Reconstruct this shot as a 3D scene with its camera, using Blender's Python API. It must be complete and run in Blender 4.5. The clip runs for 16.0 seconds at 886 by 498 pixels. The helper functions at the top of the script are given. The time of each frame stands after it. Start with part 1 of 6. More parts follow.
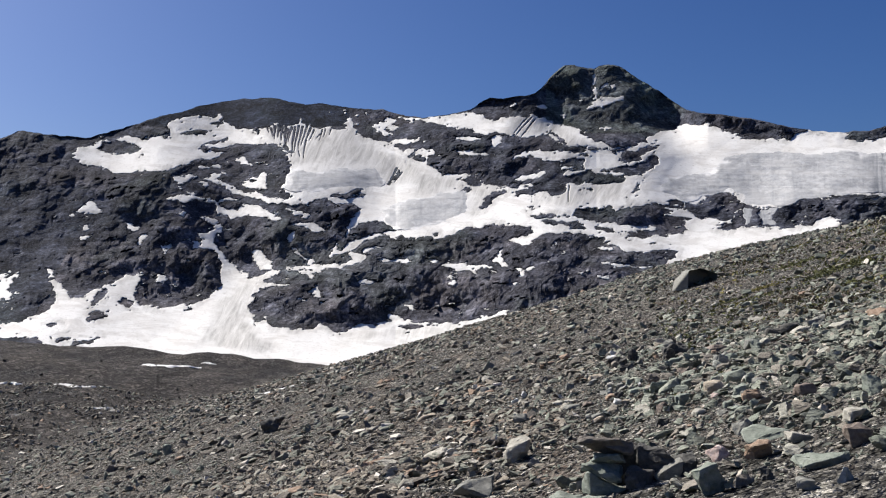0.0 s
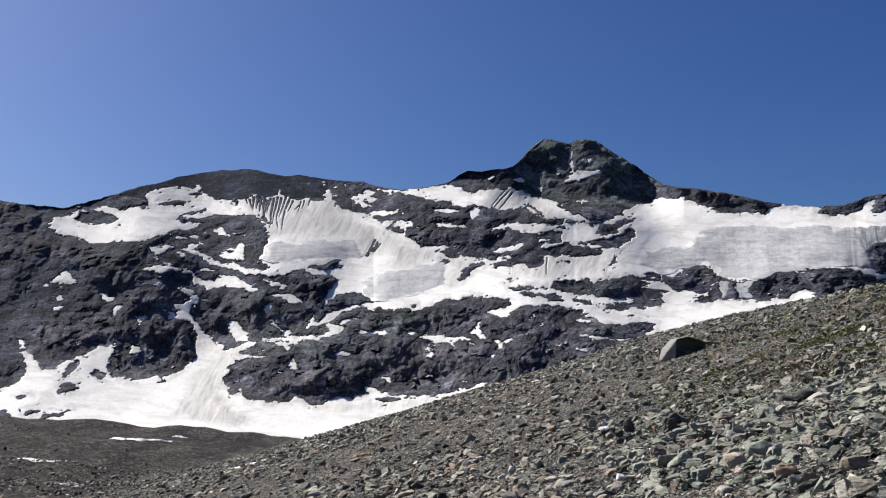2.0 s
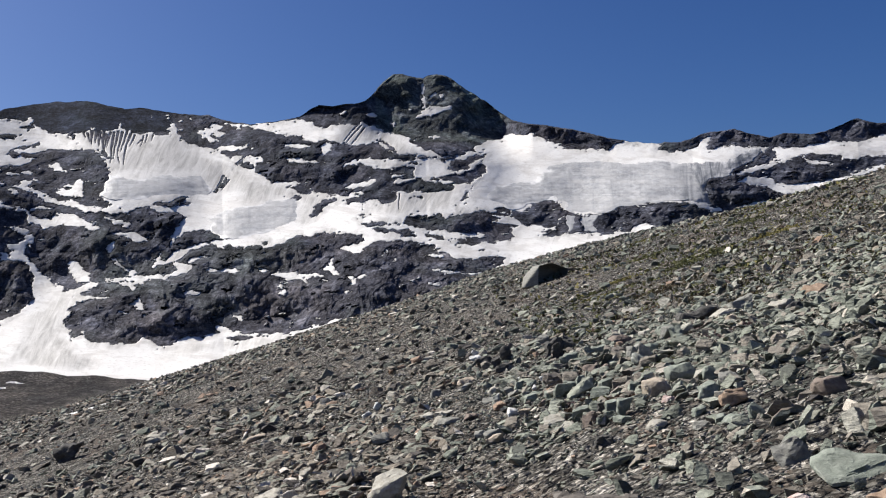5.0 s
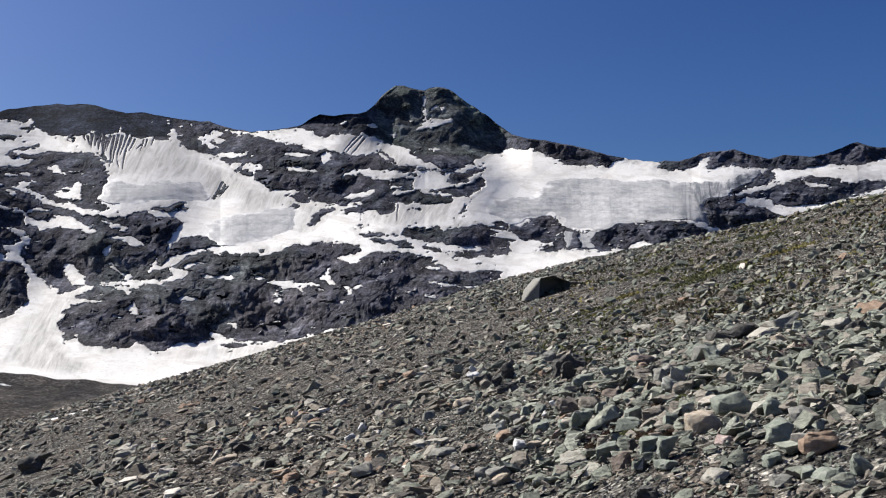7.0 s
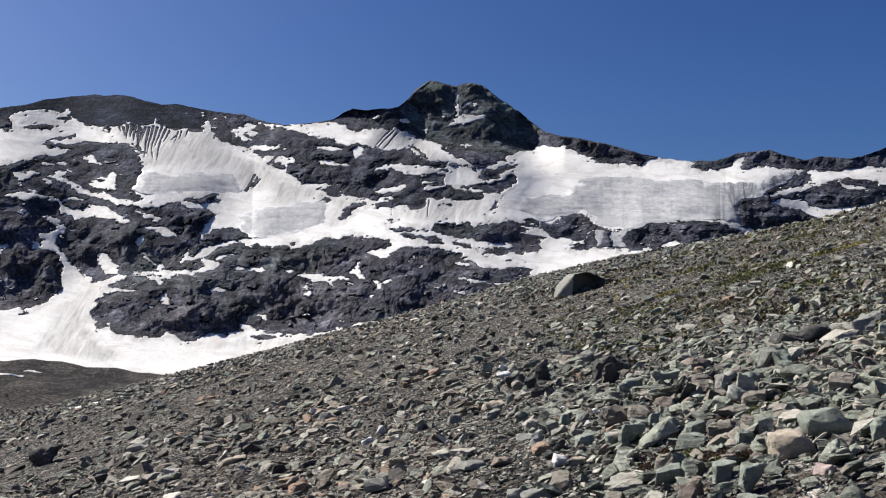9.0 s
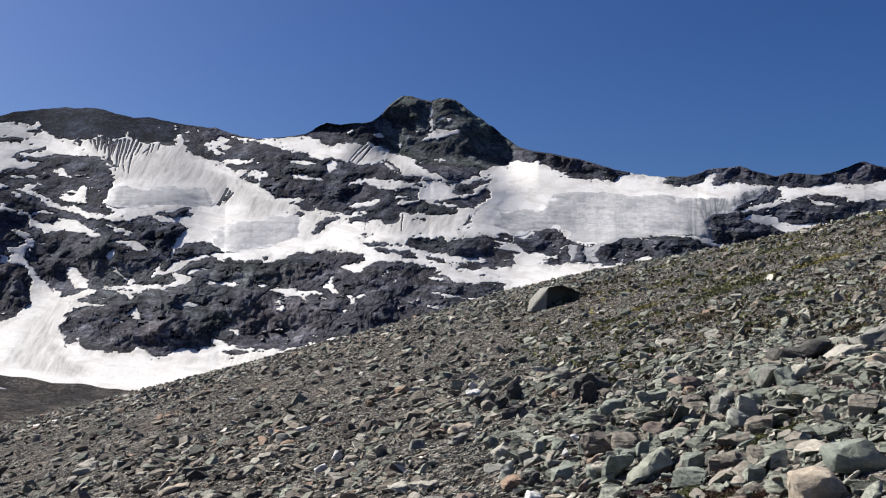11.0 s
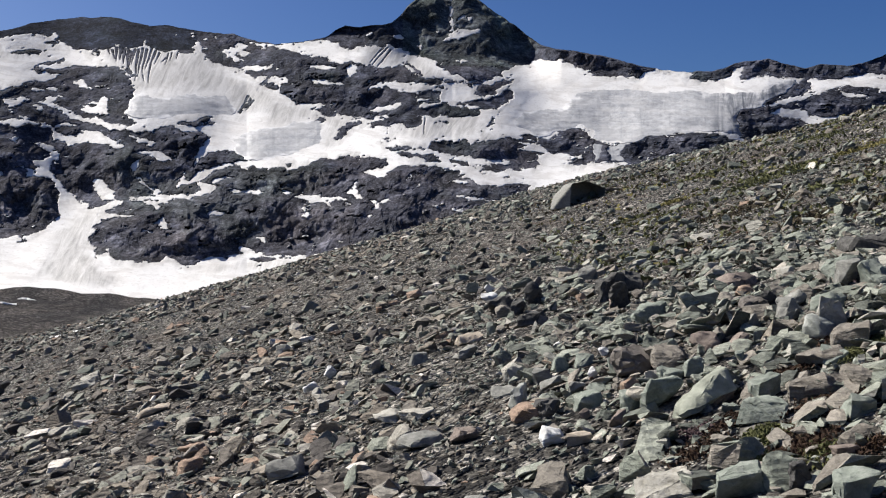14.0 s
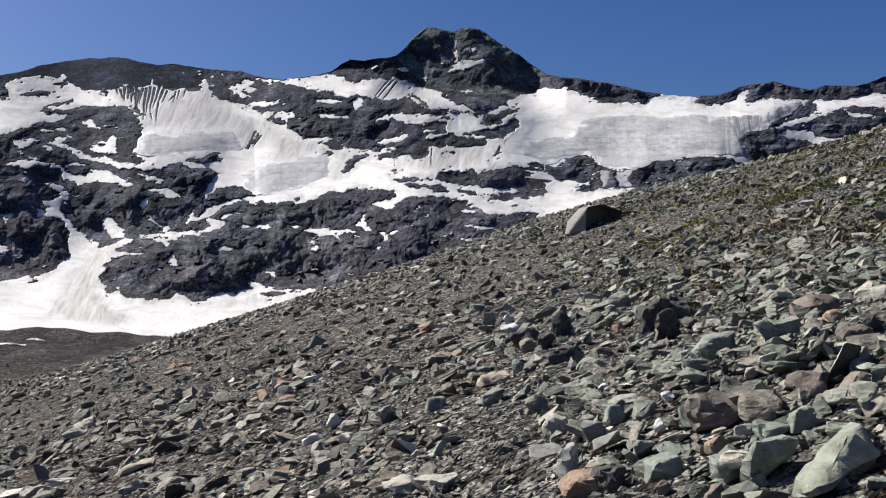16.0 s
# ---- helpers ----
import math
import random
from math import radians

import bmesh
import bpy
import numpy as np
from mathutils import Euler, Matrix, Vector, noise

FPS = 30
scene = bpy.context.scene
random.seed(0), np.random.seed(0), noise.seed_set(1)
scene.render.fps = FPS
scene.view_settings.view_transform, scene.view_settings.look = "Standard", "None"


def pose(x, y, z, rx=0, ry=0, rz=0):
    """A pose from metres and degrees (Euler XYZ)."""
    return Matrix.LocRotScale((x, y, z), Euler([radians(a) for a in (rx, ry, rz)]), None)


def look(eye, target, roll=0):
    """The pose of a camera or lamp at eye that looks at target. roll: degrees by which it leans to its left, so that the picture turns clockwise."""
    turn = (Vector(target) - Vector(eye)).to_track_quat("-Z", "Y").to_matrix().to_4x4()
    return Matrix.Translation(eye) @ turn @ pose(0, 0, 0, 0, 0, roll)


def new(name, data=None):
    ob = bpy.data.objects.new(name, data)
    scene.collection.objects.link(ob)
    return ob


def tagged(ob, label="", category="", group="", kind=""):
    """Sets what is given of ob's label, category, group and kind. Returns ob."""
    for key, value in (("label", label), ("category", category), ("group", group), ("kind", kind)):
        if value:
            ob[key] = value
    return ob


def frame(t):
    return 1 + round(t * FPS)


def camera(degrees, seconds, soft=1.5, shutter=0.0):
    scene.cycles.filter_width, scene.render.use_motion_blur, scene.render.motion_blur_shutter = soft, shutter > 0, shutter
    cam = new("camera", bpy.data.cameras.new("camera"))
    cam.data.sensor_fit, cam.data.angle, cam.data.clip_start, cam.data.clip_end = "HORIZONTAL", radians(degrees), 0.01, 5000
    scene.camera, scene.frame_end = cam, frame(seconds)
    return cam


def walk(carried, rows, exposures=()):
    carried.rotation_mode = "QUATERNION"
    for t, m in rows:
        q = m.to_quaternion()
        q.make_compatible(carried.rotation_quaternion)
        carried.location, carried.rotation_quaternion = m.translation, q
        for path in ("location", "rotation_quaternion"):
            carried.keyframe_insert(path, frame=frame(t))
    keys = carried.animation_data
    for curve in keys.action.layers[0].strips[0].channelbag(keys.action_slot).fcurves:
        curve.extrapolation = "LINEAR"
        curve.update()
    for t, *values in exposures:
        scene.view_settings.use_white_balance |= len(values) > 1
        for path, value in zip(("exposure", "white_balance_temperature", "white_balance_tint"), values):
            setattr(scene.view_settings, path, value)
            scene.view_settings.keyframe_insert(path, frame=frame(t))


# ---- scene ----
cam = camera(50.0, 16.0, 1.15)
PATH = [
    (0, (0.943, -1.741, 3.31), (0.916, 0.855, 3.457), -0.1),
    (0.5, (0.893, -1.249, 3.259), (0.849, 1.338, 3.509), 0.2),
    (1, (1.03, -0.757, 3.129), (0.95, 1.834, 3.319), 1.4),
    (1.5, (0.932, -0.309, 3.154), (0.972, 2.28, 3.388), 1.1),
    (2, (0.87, 0.065, 3.141), (0.903, 2.643, 3.484), 0.0),
    (2.5, (0.859, 0.472, 3.06), (0.796, 3.051, 3.384), -0.5),
    (3, (0.863, 1.013, 3.025), (0.897, 3.595, 3.324), -1.4),
    (3.5, (0.822, 1.599, 3.002), (0.854, 4.183, 3.279), -0.9),
    (4, (0.88, 2.2, 2.905), (1.013, 4.789, 3.095), -1.5),
    (4.5, (0.801, 2.392, 2.947), (1.157, 4.96, 3.141), -1.2),
    (4.7, (0.826, 2.603, 2.928), (1.248, 5.162, 3.11), -1.5),
    (6.8, (1.184, 4.736, 2.939), (1.637, 7.293, 3.06), -0.9),
    (7, (1.208, 4.979, 2.895), (1.648, 7.534, 3.094), 0.2),
    (7.5, (1.24, 5.377, 2.909), (1.598, 7.946, 3.089), -0.0),
    (8, (1.327, 5.719, 2.885), (1.68, 8.287, 3.069), 0.2),
    (8.5, (1.426, 6.2, 2.83), (1.759, 8.771, 3.011), 1.2),
    (9, (1.46, 6.494, 2.865), (1.819, 9.062, 3.052), 1.4),
    (9.5, (1.578, 6.751, 2.885), (2.081, 9.295, 3.068), -0.1),
    (10, (1.678, 7.179, 2.864), (2.106, 9.737, 3.049), 0.6),
    (10.2, (1.685, 7.3, 2.883), (2.097, 9.857, 3.111), 1.2),
    (12.3, (2.074, 8.661, 2.796), (2.514, 11.213, 3.023), 1.3),
    (12.5, (2.087, 8.783, 2.816), (2.496, 11.34, 3.038), 1.2),
    (13, (2.161, 9.067, 2.769), (2.648, 11.604, 3.065), 1.8),
    (13.5, (2.276, 9.359, 2.713), (2.73, 11.916, 2.834), 0.5),
    (14, (2.388, 9.701, 2.775), (2.755, 12.275, 2.739), 0.1),
    (14.5, (2.426, 10.058, 2.777), (2.813, 12.628, 2.847), 0.2),
    (15, (2.473, 10.529, 2.698), (2.847, 13.099, 2.808), 1.5),
    (15.5, (2.467, 10.916, 2.703), (2.714, 13.503, 2.799), 0.3),
    (16, (2.525, 11.198, 2.722), (2.867, 13.775, 2.769), -1.3),
]
walk(cam, [(t, look(eye, target, roll)) for t, eye, target, roll in PATH], [(0.0, 0.8)])

# ---- sky and sun ----
SUN_AZ, SUN_EL = -60.0, 45.0  # degrees from straight ahead, to the right; above the horizon
world = bpy.data.worlds.new("sky")
scene.world = world
world.use_nodes = True
nt = world.node_tree
sky = nt.nodes.new("ShaderNodeTexSky")
sky.sky_type, sky.sun_disc = "NISHITA", False
sky.sun_elevation, sky.sun_rotation, sky.altitude = radians(SUN_EL), radians(SUN_AZ), 2000
sky.air_density, sky.dust_density, sky.ozone_density = 1.0, 10.0, 6.0
deep = nt.nodes.new("ShaderNodeHueSaturation")  # the deep blue of thin mountain air
deep.inputs["Hue"].default_value, deep.inputs["Saturation"].default_value = 0.508, 1.2
nt.links.new(sky.outputs[0], deep.inputs["Color"])
dim = nt.nodes.new("ShaderNodeMix")  # brought near 1, so that the contrast turns about the middle of the sky
dim.data_type, dim.blend_type = "RGBA", "MULTIPLY"
dim.inputs[0].default_value, dim.inputs[7].default_value = 1.0, (0.15, 0.15, 0.15, 1)
contrast = nt.nodes.new("ShaderNodeGamma")
contrast.inputs[1].default_value = 1.13
nt.links.new(deep.outputs[0], dim.inputs[6])
nt.links.new(dim.outputs[2], contrast.inputs[0])
nt.links.new(contrast.outputs[0], nt.nodes["Background"].inputs[0])
nt.nodes["Background"].inputs[1].default_value = 0.355
sun = new("sun", bpy.data.lights.new("sun", "SUN"))
sun.data.energy, sun.data.angle, sun.data.color = 4.5, radians(0.53), (1.0, 0.95, 0.88)
sun_dir = Vector((math.sin(radians(SUN_AZ)) * math.cos(radians(SUN_EL)), math.cos(radians(SUN_AZ)) * math.cos(radians(SUN_EL)), math.sin(radians(SUN_EL))))
sun.matrix_world = look(sun_dir * 100, (0, 0, 0))


# ---- materials ----
class Mat:
    """A node material under construction: nodes by short calls."""

    def __init__(self, name, rough=0.9, spec=0.3):
        self.m = bpy.data.materials.new(name)
        self.m.use_nodes = True
        self.t = self.m.node_tree
        self.b = self.t.nodes["Principled BSDF"]
        self.b.inputs["Roughness"].default_value = rough
        self.b.inputs["Specular IOR Level"].default_value = spec

    def put(self, v, sock):
        if isinstance(v, (int, float)):
            sock.default_value = v
        elif isinstance(v, tuple):
            sock.default_value = (*v, 1) if len(sock.default_value) == 4 and len(v) == 3 else v
        else:
            self.t.links.new(v, sock)

    def pos(self, scale=(1, 1, 1), rot=(0, 0, 0)):
        g = self.t.nodes.new("ShaderNodeNewGeometry")
        k = self.t.nodes.new("ShaderNodeMapping")
        k.inputs["Scale"].default_value = scale
        k.inputs["Rotation"].default_value = [radians(a) for a in rot]
        self.t.links.new(g.outputs["Position"], k.inputs[0])
        return k.outputs[0]

    def drawn(self, across, up, lean=0.0):
        """Places on the mountain as seen from the front: metres across and up, scaled; lean slants them."""
        a, u, k = (self.t.nodes.new(n) for n in ("ShaderNodeAttribute", "ShaderNodeAttribute", "ShaderNodeCombineXYZ"))
        a.attribute_name, u.attribute_name = "across", "up"
        self.put(self.math(self.math(a.outputs["Fac"], self.math(u.outputs["Fac"], lean, "MULTIPLY")), across, "MULTIPLY"), k.inputs[0])
        self.put(self.math(u.outputs["Fac"], up, "MULTIPLY"), k.inputs[1])
        return k.outputs[0]

    def noise(self, vec, scale, detail=4, rough=0.6, warp=0.0):
        n = self.t.nodes.new("ShaderNodeTexNoise")
        for k, v in (("Scale", scale), ("Detail", detail), ("Roughness", rough), ("Distortion", warp)):
            n.inputs[k].default_value = v
        self.t.links.new(vec, n.inputs["Vector"])
        return n.outputs["Fac"]

    def cells(self, vec, scale, out="Distance", feature="F1"):
        n = self.t.nodes.new("ShaderNodeTexVoronoi")
        n.feature = feature
        n.inputs["Scale"].default_value = scale
        self.t.links.new(vec, n.inputs["Vector"])
        return n.outputs[out]

    def ramp(self, fac, *stops):
        n = self.t.nodes.new("ShaderNodeValToRGB")
        e = n.color_ramp.elements
        while len(e) < len(stops):
            e.new(0.5)
        for el, (p, c) in zip(e, stops):
            el.position, el.color = p, (*c, 1) if isinstance(c, tuple) else (c, c, c, 1)
        self.t.links.new(fac, n.inputs[0])
        return n.outputs[0]

    def mix(self, fac, a, b, how="MIX"):
        n = self.t.nodes.new("ShaderNodeMix")
        n.data_type, n.blend_type = "RGBA", how
        self.put(fac, n.inputs[0])
        self.put(a, n.inputs[6])
        self.put(b, n.inputs[7])
        return n.outputs[2]

    def math(self, a, b, how="ADD"):
        n = self.t.nodes.new("ShaderNodeMath")
        n.operation = how
        self.put(a, n.inputs[0])
        self.put(b, n.inputs[1])
        return n.outputs[0]

    def finish(self, color, height=None, dist=0.05, strength=1.0):
        self.put(color, self.b.inputs["Base Color"])
        if height is not None:
            n = self.t.nodes.new("ShaderNodeBump")
            n.inputs["Strength"].default_value, n.inputs["Distance"].default_value = strength, dist
            self.t.links.new(height, n.inputs["Height"])
            self.t.links.new(n.outputs[0], self.b.inputs["Normal"])
        return self.m


def rock_face_material(name, dark, light, stain):
    m = Mat(name, 0.95, 0.06)
    p = m.pos()
    flat = m.pos((0.02, 0.02, 0.10), (8, -6, 0))
    big = m.noise(p, 0.012, 3)
    fine = m.noise(p, 0.22, 3, 0.6)
    beds = m.noise(flat, 1.8, 4, 0.6, 0.5)
    c = m.mix(m.ramp(beds, (0.40, 0.0), (0.62, 1.0)), dark, light)
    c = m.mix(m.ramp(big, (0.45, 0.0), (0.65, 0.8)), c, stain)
    green = m.ramp(m.noise(p, 0.007, 3, 0.6), (0.50, 0.0), (0.66, 0.7))
    c = m.mix(green, c, tuple(v * k for v, k in zip(light, (0.82, 0.93, 0.76))))
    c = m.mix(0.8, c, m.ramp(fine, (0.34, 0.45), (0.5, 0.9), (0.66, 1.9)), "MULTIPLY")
    # broad lit and dark blotches of the face are put into the colour
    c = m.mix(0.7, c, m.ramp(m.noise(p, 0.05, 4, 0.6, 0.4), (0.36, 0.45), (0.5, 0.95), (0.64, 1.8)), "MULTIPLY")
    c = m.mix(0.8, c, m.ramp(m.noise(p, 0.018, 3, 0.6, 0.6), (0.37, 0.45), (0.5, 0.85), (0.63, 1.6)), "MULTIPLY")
    c = m.mix(m.ramp(m.noise(p, 0.40, 2, 0.6), (0.57, 0.0), (0.69, 0.6)), c, tuple(2.1 * v for v in light))
    h = m.math(fine, m.math(m.noise(p, 0.08, 3, 0.55, 0.5), 2.0, "MULTIPLY"))
    return m.finish(c, h, 2.0, 0.4)


def snow_material():
    m = Mat("old_snow", 0.7, 0.15)
    p = m.pos()
    runs = m.drawn(0.18, 0.03, -0.4)
    dirt = m.noise(runs, 0.7, 4, 0.6, 0.6)
    patch = m.noise(p, 0.016, 5, 0.62)
    sweep = m.noise(m.drawn(0.016, 0.07, 1.0), 1.3, 6, 0.66, 1.0)
    c = m.mix(m.ramp(dirt, (0.52, 0.0), (0.80, 0.3)), (0.70, 0.694, 0.678), (0.57, 0.55, 0.525))
    c = m.mix(m.ramp(patch, (0.46, 0.0), (0.64, 0.75)), c, (0.62, 0.605, 0.58))
    c = m.mix(m.ramp(sweep, (0.49, 0.0), (0.62, 0.6)), c, (0.49, 0.47, 0.445))
    c = m.mix(m.ramp(m.noise(p, 0.25, 3, 0.65), (0.56, 0.0), (0.70, 0.6)), c, (0.42, 0.405, 0.385))
    old = m.t.nodes.new("ShaderNodeAttribute")
    old.attribute_name = "firn"
    streak = m.ramp(m.noise(m.drawn(0.10, 0.026, -0.45), 1.5, 6, 0.7, 0.7), (0.36, (0.28, 0.273, 0.26)), (0.50, (0.45, 0.44, 0.422)), (0.64, (0.60, 0.59, 0.57)))
    grime = m.noise(p, 0.5, 4, 0.7)
    streak = m.mix(m.ramp(grime, (0.55, 0.0), (0.72, 0.6)), streak, (0.24, 0.235, 0.225))
    c = m.mix(m.math(old.outputs["Fac"], 0.85, "MULTIPLY"), c, streak)
    h = m.math(m.noise(p, 0.10, 3, 0.5), m.math(dirt, 0.1, "MULTIPLY"))
    return m.finish(c, h, 1.4, 0.35)


def ice_material():
    m = Mat("glacier_ice", 0.55, 0.3)
    p = m.pos()
    layers = m.drawn(0.010, 0.15)
    runs = m.drawn(0.13, 0.018, 0.05)
    lay = m.noise(layers, 1.6, 6, 0.68, 0.8)
    run = m.noise(runs, 1.0, 5, 0.65, 0.7)
    blot = m.noise(p, 0.022, 5, 0.62, 0.5)
    c = m.ramp(lay, (0.32, (0.31, 0.32, 0.335)), (0.50, (0.39, 0.394, 0.40)), (0.68, (0.48, 0.478, 0.473)))
    c = m.mix(m.ramp(run, (0.48, 0.0), (0.68, 0.4)), c, (0.22, 0.236, 0.258))
    c = m.mix(m.ramp(m.noise(m.drawn(0.012, 0.26, 0.03), 1.0, 4, 0.6, 1.2), (0.60, 0.0), (0.70, 0.35)), c, (0.22, 0.22, 0.225))
    c = m.mix(0.6, c, m.ramp(m.noise(p, 0.09, 5, 0.7, 0.4), (0.36, 0.62), (0.5, 1.0), (0.64, 1.4)), "MULTIPLY")
    c = m.mix(m.ramp(m.noise(m.drawn(0.15, 0.022, 0.03), 1.4, 5, 0.75, 1.0), (0.56, 0.0), (0.70, 0.45)), c, (0.52, 0.523, 0.53))
    c = m.mix(m.ramp(blot, (0.46, 0.0), (0.64, 0.6)), c, (0.46, 0.457, 0.452))
    edge = m.t.nodes.new("ShaderNodeAttribute")
    edge.attribute_name = "thin"
    c = m.mix(edge.outputs["Fac"], c, (0.68, 0.675, 0.668))
    worn = m.t.nodes.new("ShaderNodeAttribute")
    worn.attribute_name = "melt"  # where the ice thins out over wet rock
    wet = m.math(worn.outputs["Fac"], m.ramp(m.noise(m.drawn(0.085, 0.022, 0.04), 1.0, 5, 0.75, 0.9), (0.40, 0.12), (0.60, 1.0)), "MULTIPLY")
    c = m.mix(wet, c, (0.095, 0.105, 0.122))
    return m.finish(c, m.math(blot, m.math(run, 0.5, "MULTIPLY")), 1.8, 0.4)


def pick(m, per_object):
    """A random number for each stone: by object, or by piece of a joined mesh."""
    if per_object:
        return m.t.nodes.new("ShaderNodeObjectInfo").outputs["Random"]
    return m.t.nodes.new("ShaderNodeNewGeometry").outputs["Random Per Island"]


def stone_material(name, stops, per_object, grain=9.0):
    m = Mat(name, 0.8, 0.3)
    p = m.pos()
    c = m.ramp(pick(m, per_object), *stops)
    c.node.color_ramp.interpolation = "CONSTANT"  # each stone is of one kind of rock
    beds = m.noise(m.pos((1, 1, 4), (25, 15, 0)), grain, 5, 0.7, 0.4)
    fine = m.noise(p, grain * 6, 4, 0.7)
    c = m.mix(0.6, c, m.ramp(beds, (0.3, 0.55), (0.7, 1.35)), "MULTIPLY")
    c = m.mix(0.6, c, m.ramp(fine, (0.3, 0.5), (0.7, 1.5)), "MULTIPLY")
    lichen = m.ramp(m.noise(p, grain * 1.3, 5, 0.65), (0.60, 0.0), (0.72, 0.45))
    c = m.mix(lichen, c, (0.24, 0.25, 0.21))
    chips = m.math(m.cells(m.pos((1, 1, 2.2), (20, 10, 0)), grain * 1.6, "Distance"), 0.9, "MULTIPLY")
    return m.finish(c, m.math(m.math(beds, m.math(fine, 0.4, "MULTIPLY")), chips), 0.04, 0.65)


GREEN = ((0.0, (0.080, 0.086, 0.072)), (0.10, (0.134, 0.146, 0.119)), (0.25, (0.184, 0.200, 0.162)), (0.43, (0.226, 0.238, 0.193)), (0.58, (0.180, 0.162, 0.134)),
         (0.70, (0.272, 0.286, 0.236)), (0.82, (0.235, 0.213, 0.177)), (0.92, (0.330, 0.321, 0.272)), (0.97, (0.433, 0.397, 0.334)))
BROWN = ((0.0, (0.062, 0.055, 0.049)), (0.14, (0.123, 0.107, 0.089)), (0.32, (0.183, 0.158, 0.125)), (0.50, (0.186, 0.188, 0.153)), (0.64, (0.250, 0.219, 0.172)),
         (0.78, (0.285, 0.268, 0.225)), (0.87, (0.275, 0.195, 0.140)), (0.92, (0.36, 0.34, 0.29)), (0.965, (0.58, 0.535, 0.47)))
# blue cast and lifted darks of distant haze are put into these rock colours
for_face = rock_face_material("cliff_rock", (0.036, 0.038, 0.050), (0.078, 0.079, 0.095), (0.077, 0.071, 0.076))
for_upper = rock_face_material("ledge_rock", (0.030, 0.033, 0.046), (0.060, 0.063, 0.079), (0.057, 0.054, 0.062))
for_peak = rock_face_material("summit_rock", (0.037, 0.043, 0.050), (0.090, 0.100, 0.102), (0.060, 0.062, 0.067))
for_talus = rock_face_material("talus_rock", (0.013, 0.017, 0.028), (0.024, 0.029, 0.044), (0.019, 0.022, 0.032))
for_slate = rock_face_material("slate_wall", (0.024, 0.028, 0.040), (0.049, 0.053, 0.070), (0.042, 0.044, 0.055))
old_snow, glacier = snow_material(), ice_material()
green_stones = stone_material("green_grey_stone", GREEN, False)
brown_stones = stone_material("brown_grey_stone", BROWN, False)
dark_stones = stone_material("moraine_stone", ((0.0, (0.035, 0.034, 0.034)), (0.5, (0.075, 0.070, 0.064)), (0.85, (0.12, 0.115, 0.105)), (1.0, (0.26, 0.25, 0.23))), False, 3.0)
green_one = stone_material("green_grey_block", GREEN, True)
brown_one = stone_material("brown_grey_block", BROWN, True)


def ground_material():
    m = Mat("scree_ground", 0.95, 0.15)
    p = m.pos()
    grit = m.cells(p, 34.0, "Color")
    gaps = m.math(m.cells(p, 13.0), m.cells(p, 31.0), "MULTIPLY")
    gaps = m.math(1.0, gaps, "SUBTRACT")
    big = m.noise(p, 0.25, 5, 0.65)
    c = m.mix(m.ramp(big, (0.35, 0.0), (0.65, 1.0)), (0.122, 0.112, 0.098), (0.104, 0.101, 0.090))
    c = m.mix(0.6, c, m.ramp(grit, (0.25, 0.25), (0.5, 0.8), (0.62, 1.4), (0.75, 2.8)), "MULTIPLY")
    mid = m.cells(p, 10.0, "Color")
    c = m.mix(0.85, c, m.ramp(mid, (0.25, 0.25), (0.5, 0.8), (0.60, 1.2), (0.74, 2.3)), "MULTIPLY")
    far = m.cells(p, 3.0, "Color")
    c = m.mix(0.6, c, m.ramp(far, (0.25, 0.45), (0.5, 0.9), (0.62, 1.15), (0.75, 1.6)), "MULTIPLY")
    rust = m.ramp(m.noise(m.pos((1, 0.5, 1)), 0.55, 4, 0.65), (0.54, 0.0), (0.66, 0.45))
    c = m.mix(rust, c, m.mix(0.9, (0.125, 0.092, 0.070), m.ramp(m.cells(p, 16.0, "Color"), (0.25, 0.3), (0.5, 0.9), (0.62, 1.4), (0.75, 2.6)), "MULTIPLY"))
    low = m.pos((1, 0.35, 1))
    moor = m.ramp(m.noise(low, 0.10, 6, 0.7), (0.35, (0.024, 0.023, 0.023)), (0.52, (0.044, 0.039, 0.036)), (0.68, (0.068, 0.060, 0.052)))
    moor = m.mix(0.6, moor, m.ramp(m.noise(p, 1.2, 6, 0.75), (0.35, 0.4), (0.7, 1.8)), "MULTIPLY")
    moor = m.mix(m.ramp(m.noise(low, 0.35, 5, 0.8), (0.58, 0.0), (0.70, 0.6)), moor, (0.12, 0.118, 0.11))
    moor = m.mix(0.6, moor, m.ramp(m.cells(p, 2.4, "Color"), (0.25, 0.4), (0.5, 0.85), (0.62, 1.6), (0.75, 3.2)), "MULTIPLY")
    moor = m.mix(0.5, moor, m.ramp(m.cells(m.pos((0.5, 0.25, 1)), 1.0, "Color"), (0.25, 0.5), (0.5, 0.9), (0.75, 1.7)), "MULTIPLY")
    zone = m.t.nodes.new("ShaderNodeAttribute")
    zone.attribute_name = "moraine"
    c = m.mix(zone.outputs["Fac"], c, moor)
    h = m.math(gaps, m.noise(p, 3.0, 5, 0.7))
    h = m.math(h, m.math(m.cells(p, 9.0), -2.0, "MULTIPLY"))
    h = m.math(h, m.math(m.noise(p, 0.6, 4, 0.7), 3.0, "MULTIPLY"))
    return m.finish(c, h, 0.12, 1.0)


